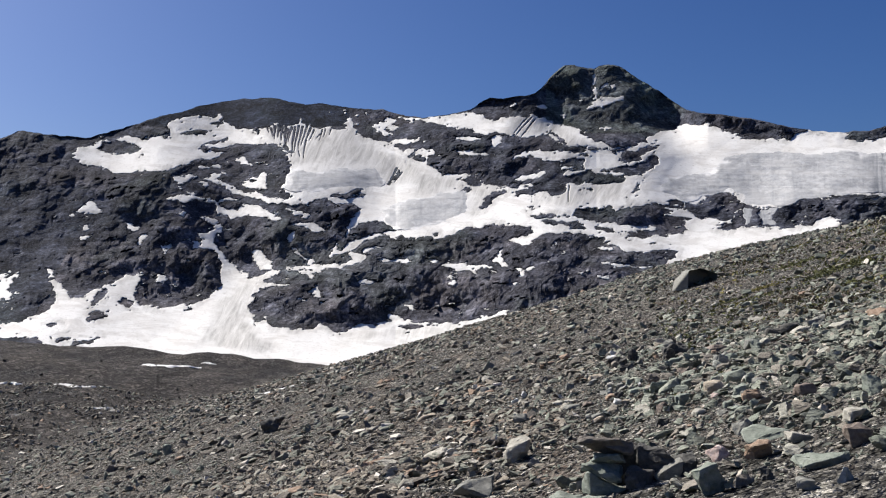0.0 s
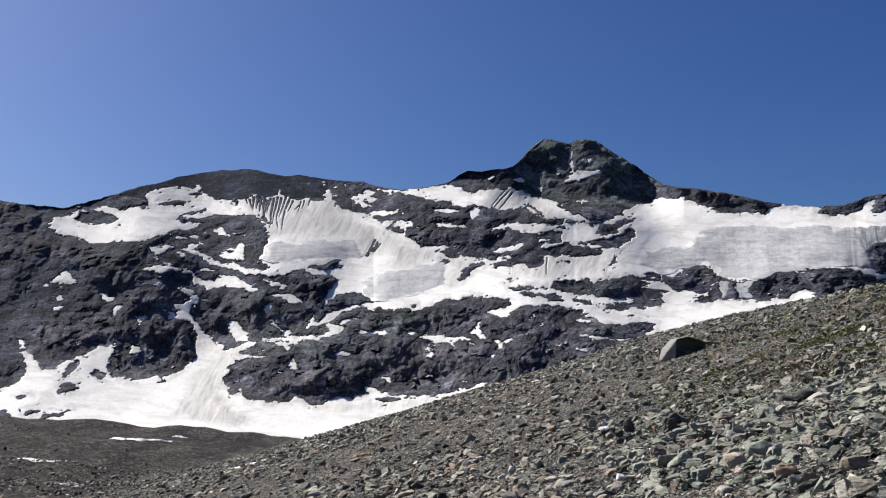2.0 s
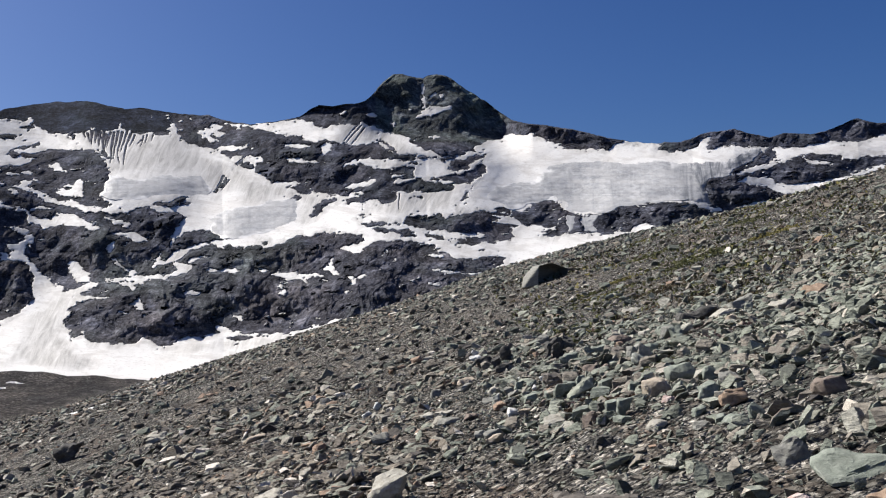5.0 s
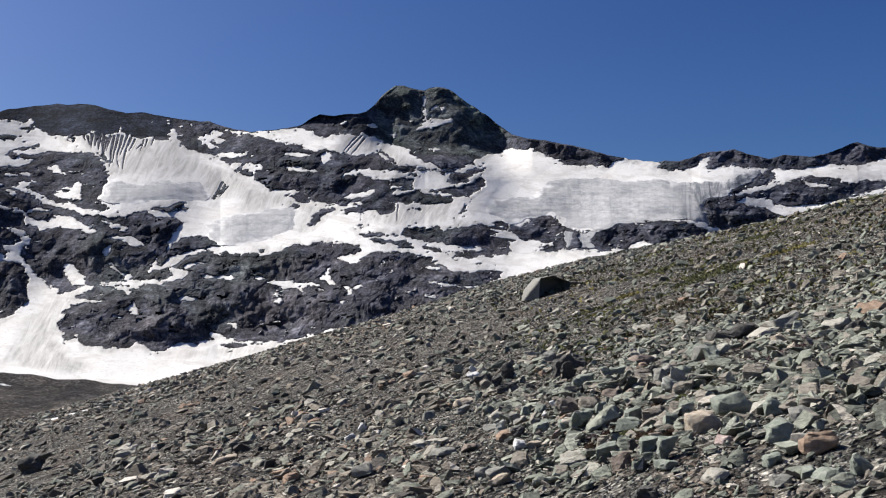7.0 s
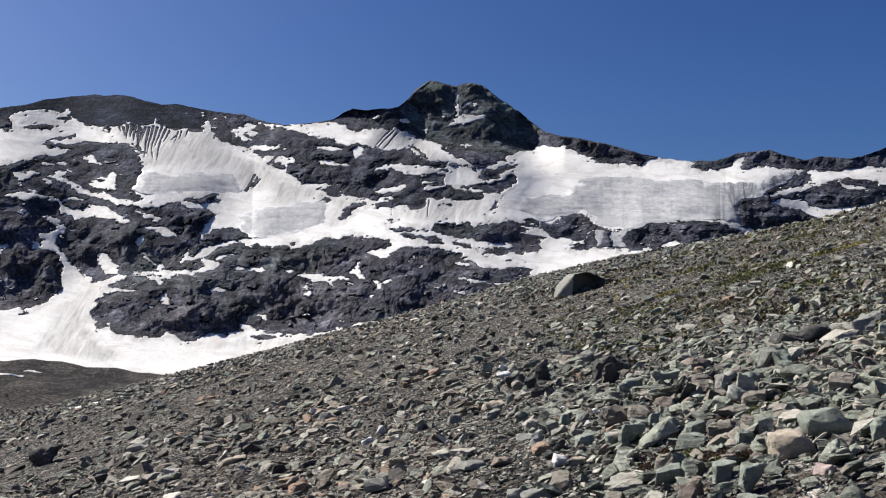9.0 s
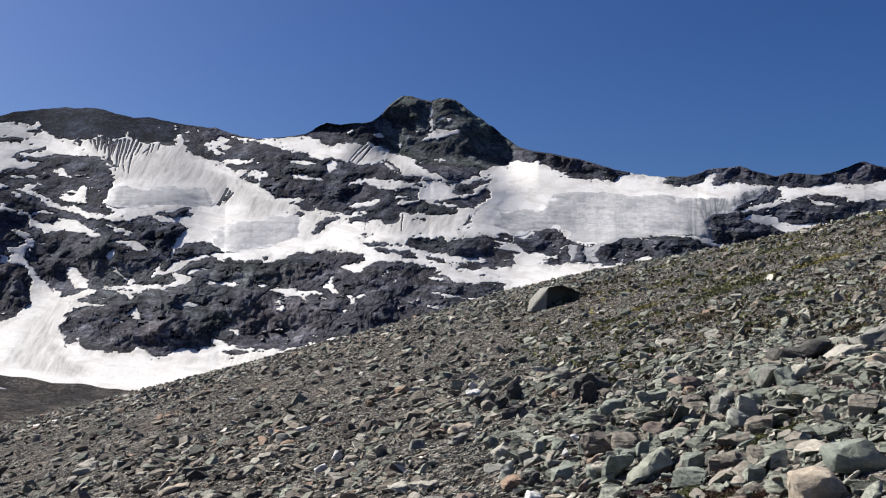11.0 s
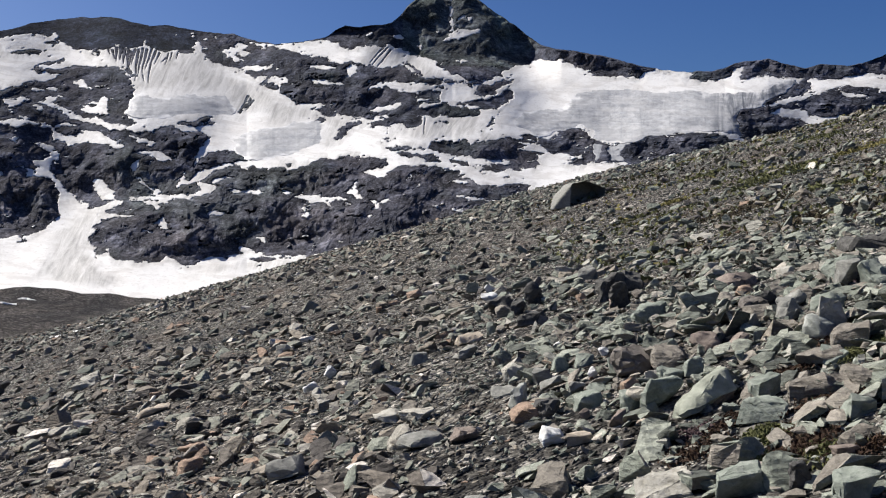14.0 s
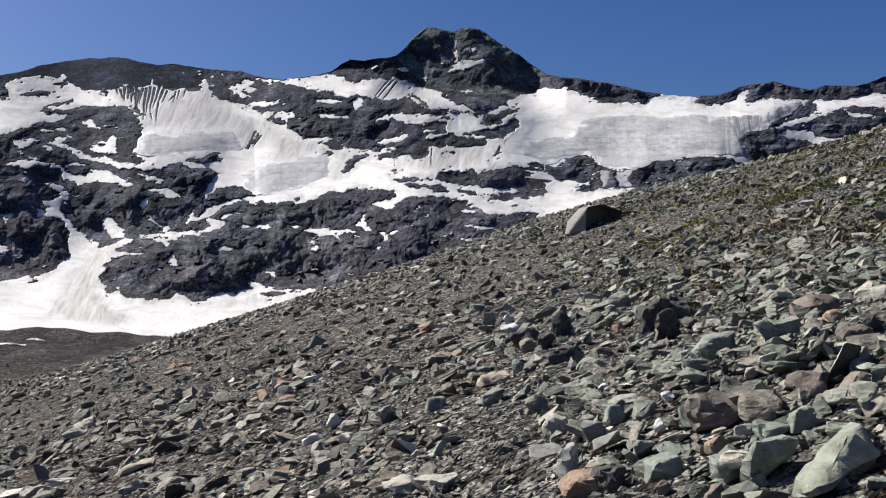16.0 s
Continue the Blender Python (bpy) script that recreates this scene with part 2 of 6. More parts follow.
def plain(name, *colors, rough=0.85, scale=20.0, bump=0.02):
    m = Mat(name, rough, 0.25)
    n = m.noise(m.pos(), scale, 6, 0.7)
    n2 = m.noise(m.pos((1, 1, 3), (20, 30, 0)), scale * 0.3, 4)
    c = m.ramp(n, *[(0.3 + 0.4 * i / max(1, len(colors) - 1), k) for i, k in enumerate(colors)])
    c = m.mix(0.5, c, m.ramp(n2, (0.3, 0.6), (0.7, 1.3)), "MULTIPLY")
    return m.finish(c, m.math(n, n2), bump, 0.8)


# ---- noise on arrays ----
_perm = np.random.RandomState(7).permutation(512)


def lattice(i, j, seed):
    return _perm[(_perm[(i + seed * 37) & 511] + j * 7) & 511] / 511.0


def value(x, y, seed=0):
    i, j = np.floor(x).astype(int), np.floor(y).astype(int)
    u, v = x - i, y - j
    u, v = u * u * (3 - 2 * u), v * v * (3 - 2 * v)
    a = lattice(i, j, seed) * (1 - u) + lattice(i + 1, j, seed) * u
    b = lattice(i, j + 1, seed) * (1 - u) + lattice(i + 1, j + 1, seed) * u
    return (a * (1 - v) + b * v) * 2 - 1


def fbm(x, y, octaves=5, gain=0.5, seed=0):
    out, amp = 0, 1.0
    for k in range(octaves):
        out = out + amp * value(x * 2 ** k + 13.7 * k, y * 2 ** k - 5.1 * k, seed + k)
        amp *= gain
    return out


def ridged(x, y, octaves=4, gain=0.55, seed=0):
    out, amp = 0, 1.0
    for k in range(octaves):
        out = out + amp * (1 - 2 * np.abs(value(x * 2 ** k + 3.3 * k, y * 2 ** k + 9.2 * k, seed + k)))
        amp *= gain
    return out


def facets(x, y, seed=0):
    """Broken faces that meet in edges: the highest of tilted planes round each place."""
    i, j = np.floor(x).astype(int), np.floor(y).astype(int)
    out = np.full(x.shape, -9.0)
    for a in (-1, 0, 1):
        for c in (-1, 0, 1):
            sx, sy = i + a + lattice(i + a, j + c, seed), j + c + lattice(i + a, j + c, seed + 3)
            dx, dy = x - sx, y - sy
            h = 0.9 * lattice(i + a, j + c, seed + 5) + 1.3 * dx * (lattice(i + a, j + c, seed + 7) - 0.5) + 1.3 * dy * (lattice(i + a, j + c, seed + 9) - 0.5)
            out = np.maximum(out, h - 0.9 * (dx * dx + dy * dy))
    return 1.4 * (out - 0.45)


def smooth(e0, e1, x):
    t = np.clip((x - e0) / (e1 - e0), 0, 1)
    return t * t * (3 - 2 * t)


def grid_mesh(name, V, mat, keep=None, shade=False):
    """A mesh from a grid of places; keep: which of its cells."""
    nu, nv = V.shape[:2]
    i, j = np.meshgrid(np.arange(nu - 1), np.arange(nv - 1), indexing="ij")
    if keep is not None:
        i, j = i[keep], j[keep]
    a = (i * nv + j).ravel()
    q = np.stack((a, a + nv, a + nv + 1, a + 1), 1)
    used, inv = np.unique(q, return_inverse=True)
    return quick_mesh(name, V.reshape(-1, 3)[used], inv.reshape(-1, 4), mat, shade)


def note(me, name, values, keep):
    """Stores a value of the grid on the mesh that was made of its kept cells."""
    corner = np.zeros(values.shape, bool)
    for a in (0, 1):
        for c in (0, 1):
            corner[a:values.shape[0] - 1 + a, c:values.shape[1] - 1 + c] |= keep
    for word, grid in ((name, values), ("across", X), ("up", Z)):
        if word not in me.attributes:
            me.attributes.new(word, "FLOAT", "POINT").data.foreach_set("value", grid[corner].astype(np.float32))
    return me


def quick_mesh(name, verts, faces, mat, shade=False):
    me = bpy.data.meshes.new(name)
    n = faces.shape[1]
    me.vertices.add(len(verts))
    me.vertices.foreach_set("co", np.ascontiguousarray(verts, np.float32).ravel())
    me.loops.add(faces.size)
    me.loops.foreach_set("vertex_index", np.ascontiguousarray(faces, np.int32).ravel())
    me.polygons.add(len(faces))
    me.polygons.foreach_set("loop_start", np.arange(0, faces.size, n, dtype=np.int32))
    me.update(calc_edges=True)
    me.polygons.foreach_set("use_smooth", np.full(len(faces), bool(shade)))
    if shade == "edges":
        me.set_sharp_from_angle(angle=radians(44))
    if mat:
        me.materials.append(mat)
    return me


# ---- the mountain: an elevation drawing in metres across and up, at 1100 m, leaned back to its slope ----
SNOW, ROCK, ICE, FIRN, RIDGE, BASE = [], [], [], [], [], []
RUNNELS, LAYERS = [], []  # thin dark runnels; snow and bare rock in the order in which one lies over the other


def outline(cover, *points):
    (LAYERS if cover is SNOW or cover is ROCK else cover).append((cover is SNOW, points) if cover is SNOW or cover is ROCK else points)


def sliver(cover, a, b, w=1.8):
    """A thin dark runnel from a down to b."""
    outline(cover, (a[0] - w, a[1]), (a[0] + w, a[1]), (b[0] + 0.5, b[1]), (b[0] - 0.5, b[1]))


outline(SNOW, (-215, 208.9), (-206.2, 215), (-201.8, 210.7), (-196.9, 208.3), (-193.2, 204.6), (-191, 209.8), (-186.1, 208.1), (-180.7, 211.5), (-176.1, 218), (-171.6, 209.2), (-165.5, 209.5), (-160.6, 208.4), (-154.4, 206), (-143.5, 207.7), (-133, 206.2), (-123.7, 204.6), (-122, 211.1), (-124.5, 212.9), (-119.1, 218.9), (-115.9, 214.5), (-112.7, 207.5), (-110, 200.5), (-105, 194.9), (-96.9, 193.9), (-91.2, 189.5), (-84.9, 189.1), (-78.8, 191.9), (-73.6, 186.2), (-67.3, 183.2), (-62.2, 179.5), (-59.6, 174.4), (-50.7, 170.1), (-44.5, 175.5), (-38.4, 182.8), (-32.7, 180.7), (-32.7, 78.5), (-33.9, 78.1), (-43.3, 76.7), (-55.8, 79.7), (-60.3, 84.8), (-68.5, 91.7), (-77.9, 95.3))
outline(SNOW, (-68.7, 183.9), (-67.3, 183.2), (-62.2, 179.5), (-59.6, 174.4), (-50.7, 170.1), (-44.5, 175.5), (-38.4, 182.8), (-32, 180.4), (-19.3, 180.2), (-20.5, 175.6), (-28.1, 173.4), (-28.5, 163.6), (-16.3, 156.1), (-9.9, 151.1), (18.8, 151.9), (28.5, 148.9), (41.5, 140), (67.5, 136.1), (93.7, 136.7), (94.2, 80.1), (81.2, 79.9), (92.2, 82.7), (92.8, 88), (103.9, 92.1), (94.1, 90), (81.1, 91), (61.6, 92.7), (42.2, 92.3), (32.6, 88.9), (16.6, 89.3), (7.1, 85.2), (-2.4, 80.6), (-15, 77.1), (-24.4, 75.1), (-20.1, 80.3), (-15.1, 84.2), (-24.5, 80.9), (-33.9, 78.1), (-43.3, 76.7), (-55.8, 79.7), (-60.3, 84.8), (-68.5, 91.7), (-68.7, 91.7))
outline(SNOW, (-215, 208.9), (-78.8, 191.9), (-48.3, 174.7), (-46.7, 90.8), (-68.5, 91.7), (-77.9, 95.3), (-90.3, 96.4), (-99.5, 95.6), (-108.7, 93.5), (-117.8, 88.2), (-120.7, 83.1), (-125.5, 78.6), (-123.8, 84.3), (-121, 92.6), (-116.3, 101), (-112.1, 105.5), (-106.1, 112), (-110.5, 115.8), (-116.7, 118.2), (-127.7, 117.3), (-133.8, 118.4), (-141.3, 122.7), (-152.2, 123.7), (-161.3, 121.6), (-167.2, 117.7), (-175.1, 118.8), (-182.2, 116.1), (-188.2, 116.6), (-194.4, 122.1), (-183.7, 127.4), (-194.6, 130.9), (-199.6, 137.1), (-195.1, 144.8), (-190.5, 154.5), (-188.4, 164), (-192.3, 172.8), (-197.3, 180.3), (-203.5, 185.8), (-208.4, 190.1), (-214.5, 193.7))
outline(SNOW, (93.7, 136.7), (120, 138.7), (133.2, 140.3), (173.3, 140.6), (200.4, 142), (200.3, 151.4), (224.2, 152.7), (234.4, 158.4), (243.4, 166.1), (234.4, 175.3), (242.7, 183.7), (226.2, 188.6), (231, 194.2), (242.7, 200), (245.6, 200.8), (245.6, 116.1), (227.6, 115.7), (200.4, 112.5), (190.3, 106.9), (183.6, 113.5), (160.1, 111.7), (146.7, 110.7), (138.8, 105.9), (127, 83.3), (120.5, 82.5), (104, 80.3), (94.3, 75.5), (87.8, 68.9), (76.1, 72), (65, 75.1), (71.4, 78.5), (81.2, 79.9), (92.2, 82.7))
outline(SNOW, (209.6, 151.9), (224.2, 152.7), (234.4, 158.4), (243.4, 166.1), (234.4, 175.3), (242.7, 183.7), (226.2, 188.6), (231, 194.2), (242.7, 200), (265.5, 206.3), (272.5, 210.6), (286.4, 208.4), (298.4, 211.5), (307.5, 206.3), (321.5, 200.6), (330.7, 197.5), (342.7, 193), (364.1, 191.6), (382, 192.2), (380.9, 88), (366.7, 91.2), (338.4, 90.7), (310.4, 86.2), (320.9, 97.2), (289.5, 100.7), (272.2, 111.2), (248.1, 116.2), (227.6, 115.7), (209.6, 113.6))
outline(SNOW, (364.1, 191.6), (392.8, 192.5), (400, 197.6), (410.9, 200.8), (421.8, 203.2), (429.1, 201.4), (447.3, 201.3), (463.5, 201.8), (458.2, 192.5), (472.9, 189.4), (484, 191.2), (498.8, 191.6), (510.1, 196.2), (515.4, 204.2), (521.5, 207.9), (527.5, 208.8), (523.6, 200.9), (522.7, 193.1), (540, 195.7), (557.4, 199.1), (574, 194.7), (593.1, 196.7), (602.9, 194.1), (596.7, 188.9), (585.3, 191.4), (577.6, 185.5), (558.3, 172.1), (546.8, 159), (529.4, 155.8), (533.5, 132.6), (538.5, 122.1), (512.4, 123), (490.3, 128.8), (468.2, 127.7), (431.7, 124.1), (410, 124.3), (392, 118.4), (374, 110.5), (363.3, 110.3))
outline(SNOW, (94.2, 80.1), (126.9, 105.7), (146.7, 110.7), (200.4, 112.5), (272.2, 111.2), (286.1, 100), (320.9, 97.2), (306.9, 90.2), (338.4, 90.7), (380.9, 87.3), (416.8, 92), (427.7, 99.1), (438.6, 102.1), (449.5, 96.7), (445.5, 71.8), (268.6, 29.2), (241.3, 39), (251.5, 50.4), (258.4, 55.9), (261.8, 61.3), (248.1, 64.4), (234.4, 62.9), (224.2, 59.5), (200.6, 61.2), (195.8, 65.8), (185.7, 70.9), (177, 73.5), (180.3, 78.1), (166.9, 79.9), (156.9, 81.1), (146.9, 82.3), (133.7, 83.4), (120.5, 82.5), (104, 80.3))
outline(ROCK, (-239.8, 200.4), (-234.6, 206.3), (-229.8, 205.8), (-227.8, 198.3), (-233.8, 198.7))
outline(ROCK, (-138.9, 127.2), (-131.1, 129.3), (-121.9, 130.8), (-115.8, 132.9), (-106.7, 135.7), (-98.6, 135.9), (-106.6, 131.8), (-110.8, 127.9), (-102.2, 128.7), (-106.4, 125.4), (-114.4, 127.2), (-121.7, 122.5), (-127.9, 124.9), (-135.2, 125.4))
outline(ROCK, (-61.8, 158.1), (-59.2, 153.6), (-66.5, 145), (-73.9, 139.1), (-77.6, 140.3), (-69.7, 148.2))
outline(ROCK, (32.2, 113.6), (41.7, 125.6), (46.9, 129.7), (57.8, 133.2), (67.5, 134.7), (61.1, 129.3), (51.4, 125.2), (47, 120.5), (41.9, 113.8), (35.5, 111.1))
outline(ROCK, (6.1, 145.7), (14.4, 147.8), (25.3, 150.7), (33.7, 147.7), (36.3, 143.2), (31.9, 139.8), (24.2, 137), (15.8, 140.7))
outline(ROCK, (86, 114.1), (91.9, 115.6), (97.1, 115.7), (95.2, 112.3), (88.7, 111.5))
outline(ROCK, (74.1, 129.6), (83.9, 134.5), (96.9, 138.1), (103.5, 141.6), (120, 142.6), (133.2, 140.3), (132, 132.3), (125.4, 126.9), (116.8, 125.3), (112.1, 129.9), (100.3, 129.6), (93.8, 127.5), (77.4, 127.7))
outline(ROCK, (133.2, 145.6), (143.2, 150.6), (156.5, 156.3), (163.2, 155.8), (169.9, 149.9), (180, 150.2), (190.2, 149.1), (200.3, 147.4), (199.7, 142), (173.3, 140.6), (139.9, 140.5))
outline(ROCK, (153.3, 134.2), (160, 135), (161.3, 132.3), (154.6, 132.2))
outline(ROCK, (-206.6, 188.9), (-199.3, 187.8), (-191.4, 183), (-184, 178.2), (-190, 178.6), (-197.4, 182.8))
outline(ROCK, (-9.3, 117.3), (3.3, 123.4), (12.8, 128.9), (16, 126.3), (6.5, 120.9), (-4.2, 115.5))
outline(ROCK, (3.2, 128), (10.8, 133.4), (17.2, 136.1), (22.3, 133.7), (14.7, 130.9))
outline(SNOW, (-58.6, 218), (-36.5, 218.2), (-23.8, 219.3), (-7.9, 221.2), (8.1, 223.2), (24.2, 223.8), (34, 221.5), (40.5, 217.1), (50.3, 215.5), (60, 217.8), (67.9, 218.1), (69.8, 220.2), (79.7, 218.6), (87.8, 219.7), (87.8, 194.8), (83.2, 194.1), (73.4, 196.4), (63.5, 199.4), (50.5, 200.2), (40.8, 198.6), (31, 200.2), (21.3, 204.5), (5.2, 207.2), (-4.5, 208.9), (-14.1, 211.8), (-23.7, 212.8), (-36.4, 211.6), (-45.9, 211.9), (-54.1, 214.9))
outline(SNOW, (51.8, 215.9), (60, 217.8), (67.9, 218.1), (69.8, 220.2), (79.7, 218.6), (92.8, 220.4), (102.8, 219.4), (111.4, 215.7), (119.4, 210.6), (129.4, 209.7), (142.8, 206.1), (149.5, 203.7), (152.9, 197), (166.4, 190.8), (179.9, 185.8), (185.3, 181.9), (173.2, 181.6), (159.7, 182.5), (147.6, 183.4), (136.3, 185.8), (126.2, 188.8), (118.2, 194.5), (112.9, 198.4), (103, 195.4), (93.1, 195.7), (83.2, 194.1), (73.4, 196.4), (63.5, 199.4), (51.8, 200.2))
outline(ROCK, (111.5, 201), (116.8, 201.9), (127.5, 195.5), (134.2, 187), (127.6, 189.5), (119.5, 195.9))
outline(ROCK, (-45.9, 213.9), (-37.7, 216.2), (-30.1, 214.5), (-33.2, 211.1), (-41.4, 211.4))
outline(SNOW, (44.2, 184.2), (48.7, 190.3), (44.1, 192.7), (53.8, 197.7), (60.3, 194.6), (59.1, 189.3), (50.7, 184.4))
outline(SNOW, (74.9, 172.6), (83.4, 176.8), (99.8, 178.6), (119.7, 177.9), (146.3, 178.7), (173.2, 180.2), (193.5, 182.2), (227.6, 190), (242.7, 183.7), (234.4, 175.3), (220.7, 165.4), (200.3, 160.8), (188.1, 153.8), (173.3, 150.7), (163.2, 153.8), (156.5, 156.9), (151.8, 160.8), (154.4, 167.6), (145, 170.6), (133, 170.3), (119.8, 166.6), (106.5, 167.5), (96.6, 171.9), (86.7, 173.6))
outline(SNOW, (173.3, 152), (190.2, 155.2), (200.3, 151.4), (213.9, 150.4), (203.7, 147.4), (199, 149.3), (190.2, 149.1), (180, 150.2))
outline(ROCK, (149.7, 175.5), (158.4, 176.4), (159.8, 173.1), (153.1, 172.9))
outline(ROCK, (198.2, 173.6), (203.7, 179.8), (213.9, 179.4), (231, 184.7), (242.7, 182.3), (227.6, 176.5), (219.4, 172.2), (219.4, 167.4), (207.1, 165), (194.9, 165.4), (193.5, 170.1), (198.9, 170.2))
outline(ROCK, (183.3, 179.9), (200.3, 182.4), (208.4, 182), (196.9, 178.9), (190.1, 178))
outline(ROCK, (224.1, 189.2), (234.4, 189.6), (242.7, 187.8), (234.4, 186.2))
outline(ROCK, (181.4, 157.6), (193.5, 160), (210.5, 161.8), (224.2, 164.2), (228.9, 169), (237.9, 170), (243.4, 166.1), (234.4, 158.4), (224.2, 152.7), (210.5, 150.3), (200.3, 151.4), (190.2, 153.1))
outline(ROCK, (169.9, 154.6), (180, 156.9), (188.1, 154.4), (180, 152.2))
outline(SNOW, (73.9, 145.4), (80.4, 150.2), (93.5, 152.6), (108, 154.3), (112, 152.4), (103.4, 148.9), (93.6, 146), (77.2, 144.9))
outline(SNOW, (75.4, 133.6), (79.2, 139), (93.6, 141.3), (95, 136.7), (83.9, 133.2))
outline(SNOW, (125.1, 162.1), (136.4, 160.4), (149.8, 158.8), (145.1, 156.6), (136.5, 155.7), (127.8, 158.8))
outline(SNOW, (129.9, 150.2), (133.1, 155), (143.1, 156.6), (156.5, 156.9), (147.8, 153.4), (138.5, 151.1))
outline(SNOW, (-0.4, 195.2), (8.5, 196.2), (21.4, 195.9), (35, 195.7), (33.1, 192.4), (18.2, 191.9), (5.4, 192.1))
outline(SNOW, (6.9, 180.4), (15.2, 180), (28.1, 177.7), (42.4, 176.2), (36.6, 173.4), (24.9, 174.3), (12, 176.6))
outline(SNOW, (-71.2, 190.2), (-66.3, 193.6), (-55, 193.4), (-42.4, 193.8), (-36.1, 196), (-37.9, 190.7), (-48.6, 188.4), (-61.1, 187.9), (-67.4, 187.1))
outline(SNOW, (-73.5, 180.4), (-64.2, 182.7), (-54.7, 181), (-42.1, 182.1), (-48.4, 177.3), (-54.6, 174.5), (-62.2, 176.2), (-68.4, 175.4))
outline(ROCK, (-45.1, 170.9), (-38.2, 174.4), (-31.2, 172.6), (-29.2, 168.1), (-36.8, 166.6), (-43.2, 169))
outline(SNOW, (-94.1, 208.2), (-83.6, 212.5), (-77.4, 217.9), (-66.7, 215.7), (-64.8, 213.2), (-72.9, 210.9), (-61.5, 206.8), (-70.9, 203.9), (-79.1, 206.2), (-68.9, 198.7), (-77, 198.4), (-85.3, 204.6))
outline(SNOW, (-114, 210.7), (-110.3, 212.2), (-106, 211.7), (-108.4, 209.6))
outline(SNOW, (-114.8, 220.4), (-112.5, 223.7), (-108.1, 225.2), (-111.2, 221.2))
outline(SNOW, (-103.1, 220.9), (-101.3, 224.2), (-98.8, 225.6), (-100, 221.6))
outline(SNOW, (-66.9, 220.9), (-60.6, 220.5), (-54.8, 218.8), (-60.5, 217.3))
outline(SNOW, (-127.3, 226.4), (-124.3, 227.8), (-121.2, 226.6), (-123.6, 224.6))
outline(SNOW, (-144, 227), (-141.5, 227.8), (-139, 225.9), (-142.1, 225.2))
outline(ROCK, (90.7, 103), (100.5, 105.2), (120.3, 105.6), (133.5, 103.9), (136.8, 101.3), (126.9, 101.1), (110.4, 100.8), (103.9, 99.3), (95.3, 101.2))
outline(ROCK, (103.9, 97.4), (113.7, 99.5), (126.9, 97.1), (143.5, 95.4), (152.2, 92.3), (143.5, 90.8), (133.6, 92), (120.4, 92.4), (108.5, 93.5))
outline(ROCK, (138.8, 105.9), (146.7, 110.7), (163.4, 111.7), (183.6, 113.5), (188.3, 108.2), (193.7, 103), (188.3, 96.2), (173.5, 94.6), (160.2, 96.4), (150.1, 99.5), (142.8, 102))
outline(ROCK, (156.9, 89.7), (170.2, 91.3), (180.3, 88.1), (193.8, 83.7), (197.1, 80.4), (187, 82.9), (173.6, 85.3))
outline(ROCK, (136.9, 88.7), (145.5, 91.5), (151.5, 91.6), (156.9, 87.7), (146.9, 86.9))
outline(ROCK, (185.6, 106.9), (200.4, 112.5), (220.8, 114.2), (237.9, 115.9), (248.1, 112.1), (255, 107.5), (248.1, 104.7), (261.9, 102.9), (277.1, 99.8), (268.8, 96.3), (272.2, 89.6), (277, 86.3), (261.8, 81.4), (248.1, 79.2), (234.4, 82.3), (220.8, 76.8), (207.3, 78.6), (199.1, 84.4), (214, 84.7), (193.7, 92.3), (185.6, 98.2))
outline(SNOW, (170.2, 94.6), (183.6, 93.5), (193.7, 92.3), (210.6, 90.6), (224.2, 91.5), (239.9, 87.1), (227.6, 86.9), (210.6, 86.6), (197.1, 85.7), (183.6, 89.5))
outline(ROCK, (224.9, 69.5), (229, 72.2), (233.8, 72.3), (229, 68.9))
outline(SNOW, (179.1, 48.3), (193.9, 48.5), (210.7, 45.3), (231, 44.2), (224.3, 42.1), (207.3, 43.3), (193.9, 44.5))
outline(SNOW, (163.7, 65.3), (173.7, 66.1), (187.1, 65.6), (177, 63.5), (168.3, 64.1))
outline(SNOW, (170.4, 48.2), (180.4, 49.7), (188.5, 49.1), (181.8, 47))
outline(SNOW, (141.9, 36.8), (148.5, 36.8), (155.2, 35.6), (150.5, 34.2))
outline(SNOW, (169.8, 33.7), (177.2, 33.1), (184.5, 30.5), (179.8, 28.5))
outline(ROCK, (249.5, 116.9), (255, 122.4), (265.4, 121.2), (270.2, 116.6), (268.8, 113.2), (258.5, 115))
outline(ROCK, (270.9, 116.6), (279.2, 115.4), (291, 115.7), (289.6, 120.4), (295.2, 125.3), (314.1, 130.5), (321.1, 130.6), (338.6, 118.7), (352.7, 110.8), (359.8, 108.9), (342.1, 109.2), (331.5, 107.6), (320.9, 97.2), (303.4, 98.3), (289.5, 100.7), (281.2, 103.3), (272.2, 111.2))
outline(ROCK, (306.9, 89.5), (313.9, 92.4), (320.9, 94.5), (338.5, 94.8), (327.9, 89.9), (312.5, 86.2))
outline(ROCK, (200.4, 116.5), (210.6, 117.4), (208.6, 115.3))
outline(ROCK, (208.5, 130.1), (215.3, 134.3), (220.8, 133.1), (214, 130.9))
outline(ROCK, (204.5, 121.9), (210.6, 132.2), (218, 142.4), (212.6, 130.9))
outline(ROCK, (377.6, 110.6), (392, 118.4), (410, 124.3), (431.7, 123.4), (446.3, 125.8), (468.2, 127), (490.3, 128.1), (508.7, 122.9), (528.7, 119.1), (512.1, 107.6), (467.7, 92.9), (445.8, 96.7), (438.6, 102.1), (427.8, 100.5), (416.8, 92), (398.8, 89.7), (388.2, 101.9))
outline(SNOW, (428.1, 122.6), (433.9, 124.1), (443.3, 123), (437.5, 121.4))
